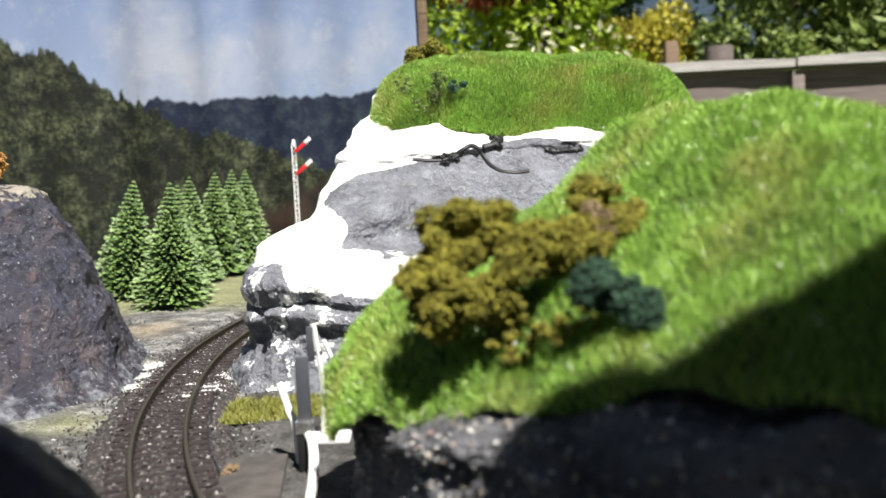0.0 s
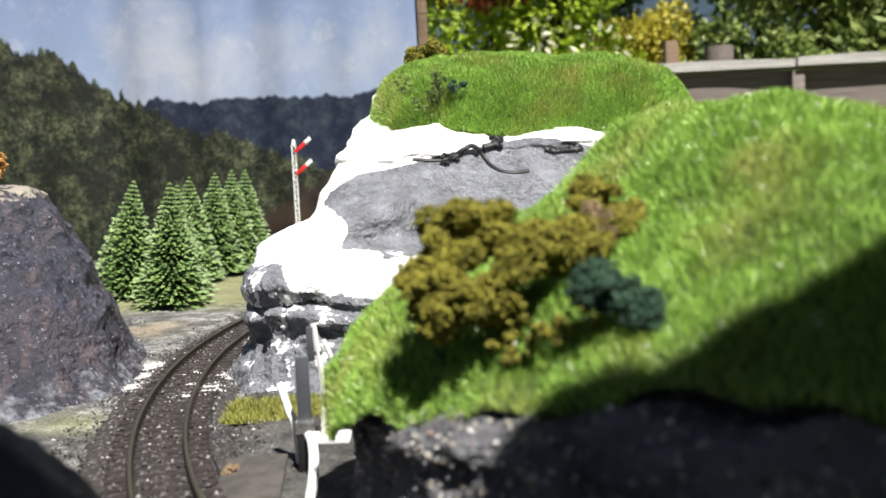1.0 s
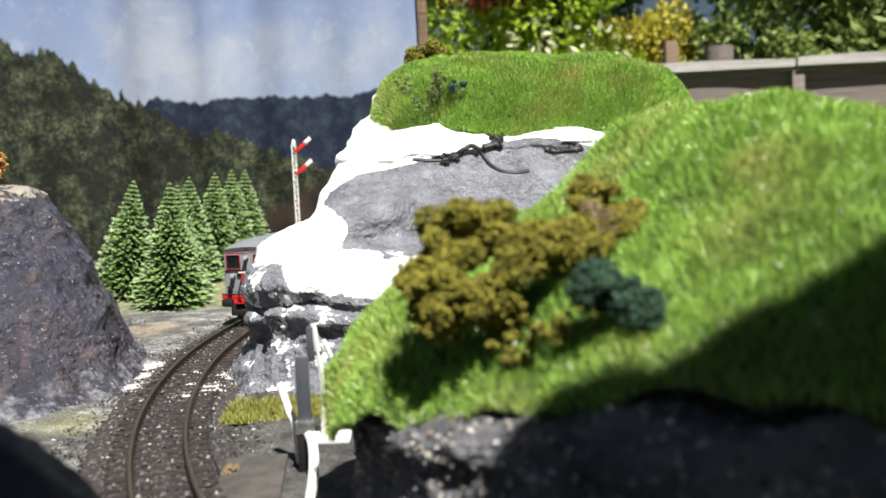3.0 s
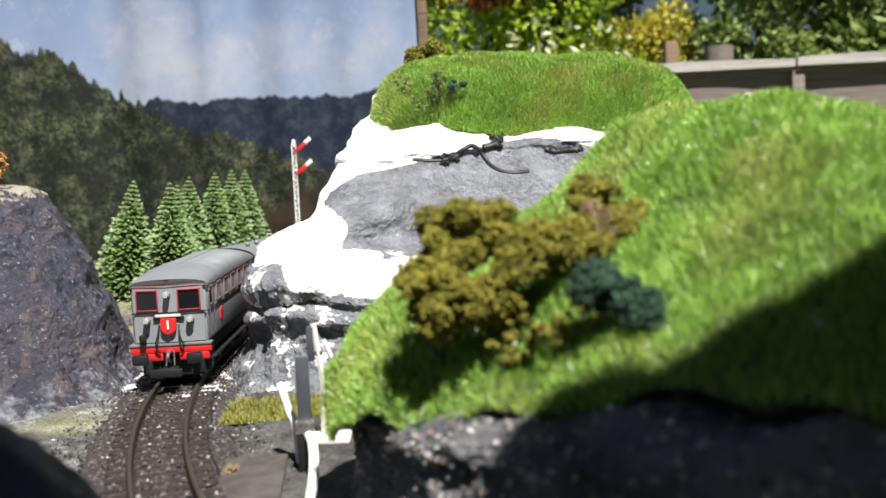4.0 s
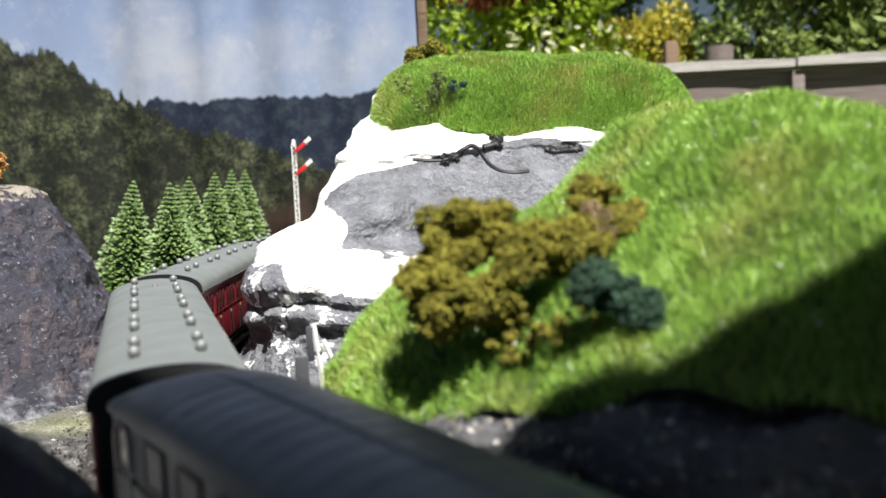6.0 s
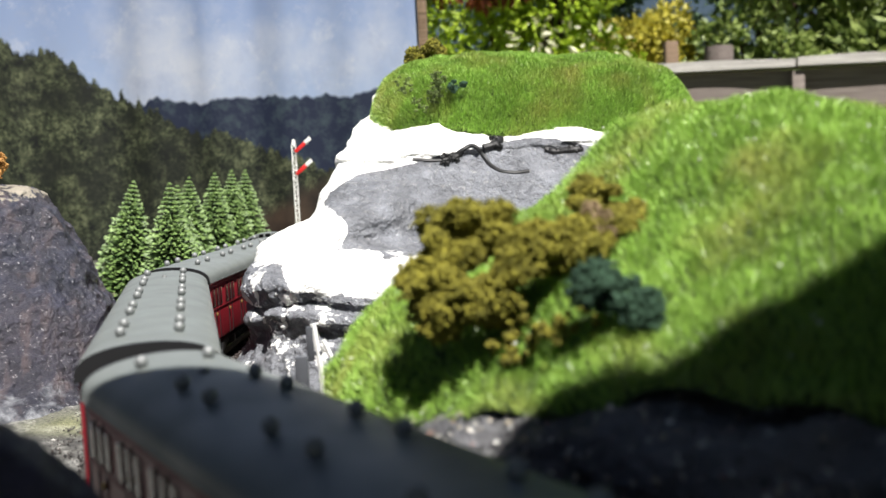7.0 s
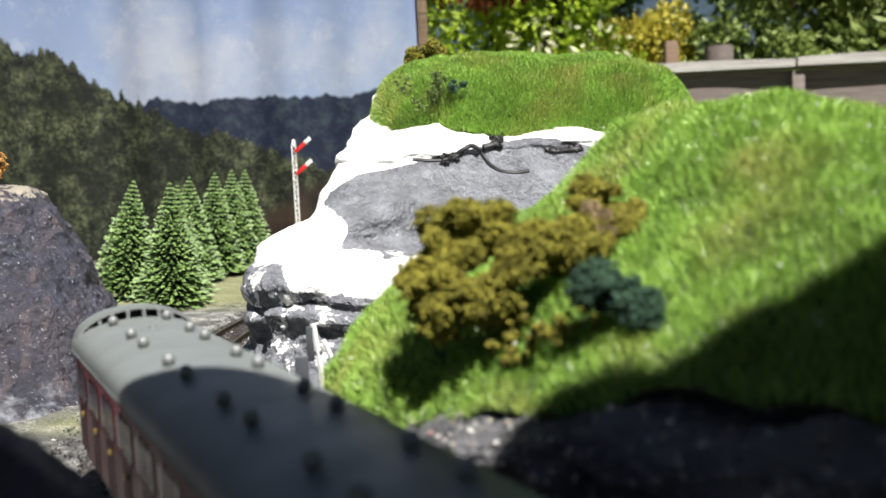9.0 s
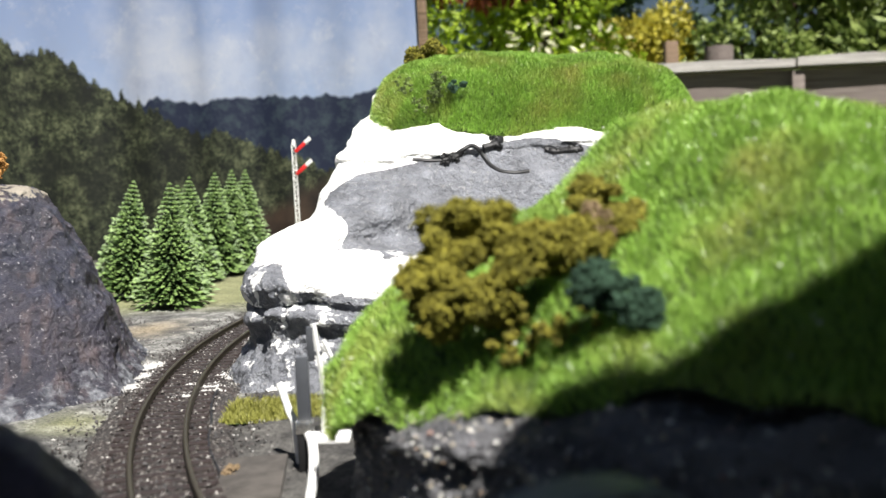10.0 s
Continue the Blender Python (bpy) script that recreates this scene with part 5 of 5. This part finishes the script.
def coach(label, tail=False):
    c = thing("passenger_coach", label, "coach", "coaches of the train")
    L, w = TAIL_L if tail else COACH_L, 0.0170
    part("body", box(bmesh.new(), -L / 2, L / 2, -w, w, 0.0120, 0.0412, 0.0010), M["maroon"], c, "maroon compartment body")
    part("roof", roof_shell(L + 0.0006, w + 0.0008, 0.0410, 0.0486, 0.0), M["coach_roof"], c, "dark grey arched roof")
    for sx in (-1, 1):
        # raised rim coloured black to put the joint's shade into its paint
        part("end_arch", roof_shell(0.0011, w + 0.0009, 0.0407, 0.04865, 0.0, 20, 4), M["black"], c, "roof end rib, black for the shade of the gap", pose(sx * (L / 2 + 0.0009), 0, 0))
        part("end_panel", box(bmesh.new(), sx * L / 2 - 0.0006, sx * L / 2 + 0.0006, -w + 0.001, w - 0.001, 0.0122, 0.0418, 0.0003), M["black"], c, "black coach end")
        for sy in (-1, 1):
            bf = cylinder(bmesh.new(), 0.0014, 0.0014, 0.004, pose(sx * (L / 2 + 0.001), sy * 0.0115, 0.0130, 0, 90, 0), 12)
            part("buffer", bf, M["black"], c)
    vent = bmesh.new()
    bmesh.ops.create_uvsphere(vent, u_segments=10, v_segments=7, radius=0.0015)
    cylinder(vent, 0.0007, 0.0007, 0.0016, Matrix.Translation((0, 0, -0.0012)), 8)
    vent_me = finish("roof_vent", vent, M["vent"])
    for i in range(9):
        x = -L / 2 + 0.014 + i * (L - 0.028) / 8
        for y in (-0.0075, 0.0075):
            z = 0.0410 + 0.0076 * math.sin(math.acos(y / (w + 0.0008))) ** 0.75
            part("roof_vent", vent_me, None, c, "", m=pose(x + (0.004 if i % 2 else -0.002), y, z + 0.0012))
    part("roof_tank_cap", cylinder(bmesh.new(), 0.0012, 0.0009, 0.001, pose(-L / 2 + 0.03, 0, 0.0490), 10), M["vent"], c)
    win = finish("window", box(bmesh.new(), -0.0021, 0.0021, -0.0004, 0.0004, -0.0042, 0.0042, 0.0003), M["coach_glass"])
    drop = finish("door_window", box(bmesh.new(), -0.0017, 0.0017, -0.0004, 0.0004, -0.0042, 0.0042, 0.0003), M["coach_glass"])
    seam = finish("door_seam", box(bmesh.new(), -0.00015, 0.00015, -0.0003, 0.0003, -0.0125, 0.0125), M["black"])
    handle = finish("door_handle", box(bmesh.new(), -0.0004, 0.0004, -0.0006, 0.0006, -0.0007, 0.0007, 0.0002), M["brass"])
    bays = 9
    for k in range(bays):
        x = -L / 2 + 0.0115 + k * (L - 0.023) / (bays - 1)
        for sy in (-1, 1):
            y = sy * w
            part("door_window", drop, None, c, m=pose(x, y, 0.0325))
            part("window", win, None, c, m=pose(x - 0.0062, y, 0.0325))
            part("window", win, None, c, m=pose(x + 0.0062, y, 0.0325))
            for dx in (-0.0031, 0.0031):
                part("door_seam", seam, None, c, m=pose(x + dx, y, 0.0252))
            part("door_handle", handle, None, c, m=pose(x + 0.0024, y + sy * 0.0004, 0.0245))
    for sy in (-1, 1):
        for z in (0.0270, 0.0380):
            part("beading", box(bmesh.new(), -L / 2 + 0.001, L / 2 - 0.001, sy * w - 0.0003, sy * w + 0.0003, z, z + 0.0005), M["maroon"], c)
        part("gutter", box(bmesh.new(), -L / 2, L / 2, sy * (w + 0.0006) - 0.0004, sy * (w + 0.0006) + 0.0004, 0.0402, 0.0408), M["coach_roof"], c)
        part("step_board", box(bmesh.new(), -L / 2 + 0.006, L / 2 - 0.006, sy * 0.0150 - 0.001, sy * 0.0150 + 0.001, 0.0095, 0.0103, 0.0002), M["black"], c)
    part("underframe", box(bmesh.new(), -L / 2 + 0.002, L / 2 - 0.002, -0.0125, 0.0125, 0.0085, 0.0120, 0.0005), M["black"], c)
    if tail:
        hood = bmesh.new()
        rings = []
        for q in range(25):
            a = math.pi * (0.04 + 0.92 * q / 24)
            y, z = 0.0172 * math.cos(a), 0.0412 + 0.0108 * math.sin(a) ** 0.8
            rings.append([hood.verts.new((x, y * g, z - d)) for x, g, d in ((-0.0038, 1, 0), (0.0034, 1, 0), (0.0036, 0.97, 0.0009), (-0.0038, 0.97, 0.0009))])
        for r0, r1 in zip(rings, rings[1:]):
            for k in range(4):
                hood.faces.new((r0[k], r1[k], r1[(k + 1) % 4], r0[(k + 1) % 4]))
        bmesh.ops.recalc_face_normals(hood, faces=hood.faces)
        part("end_hood", hood, M["coach_roof"], c, "raised arched end of the roof", pose(-L / 2 + 0.002, 0, 0))
        part("hood_back", roof_shell(0.0008, 0.0168, 0.0410, 0.0512, 0.0, 20, 4), M["black"], c, "dark panel closing the hood", pose(-L / 2 - 0.0012, 0, 0))
        for q in range(3, 18, 2):
            a = math.pi * q / 20
            part("hood_stay", box(bmesh.new(), -L / 2 + 0.0052, -L / 2 + 0.0064, 0.0145 * math.cos(a) - 0.0005, 0.0145 * math.cos(a) + 0.0005, 0.0415 + 0.0060 * math.sin(a), 0.0415 + 0.0098 * math.sin(a) ** 0.75), M["vent"], c)
    bogie(c, -COACH_A, 0.032, 0.0060)
    bogie(c, COACH_A, 0.032, 0.0060)
    return c


loco = locomotive()
coaches = [coach("maroon compartment coach with dark grey roof behind the locomotive"), coach("maroon compartment coach with dark grey roof amid the train"), coach("maroon compartment coach at the tail of the train", True)]


def riding(s, half):
    """The pose of a vehicle whose pivots stand at s - half and s + half."""
    a, b = line(s + half)[0], line(s - half)[0]
    d = a - b
    return pose((a[0] + b[0]) / 2, (a[1] + b[1]) / 2, 0, 0, 0, math.degrees(math.atan2(d[1], d[0])))


SPEED, GAIN, AT = 0.1808, 0.00053, 0.1851


def travel(t):
    """How far the train has run since 4.5 s; it quickens a little at the last."""
    return SPEED * (t - 4.5) + GAIN * (t - 4.5) ** 2 + 0.047 * max(0.0, t - 9.3) ** 2


def turn_bogies(vehicle, back, half, times, head):
    """The bogies follow the rails; their wheels roll."""
    for b in vehicle.children:
        if not b.name.startswith("bogie"):
            continue
        x = b.matrix_basis.translation.x
        rows = []
        for t, s in zip(times, head):
            yaw = line(s - back + x)[1] - riding(s - back, half).to_euler().z
            rows.append((t, pose(x, 0, 0, 0, 0, math.degrees((yaw + math.pi) % (2 * math.pi) - math.pi))))
        walk(b, rows)
        for w in b.children:
            wx, r = w.matrix_basis.translation.x, w.matrix_basis.translation.z
            fine = [i / 30 for i in range(301)]
            walk(w, [(t, pose(wx, 0, r, 0, math.degrees(travel(t) / r), 0)) for t in fine])


def motions():
    times = [i / 10 for i in range(101)]
    head = [AT + travel(t) for t in times]
    walk(loco, [(t, riding(s - LOCO_L / 2, LOCO_A)) for t, s in zip(times, head)])
    for k, c in enumerate(coaches):
        back = LOCO_L + (0.0001 if k == 2 else -0.0015) + (k + 0.5) * PITCH
        walk(c, [(t, riding(s - back, COACH_A)) for t, s in zip(times, head)])
        turn_bogies(c, back, COACH_A, times, head)
    turn_bogies(loco, LOCO_L / 2, LOCO_A, times, head)


motions()
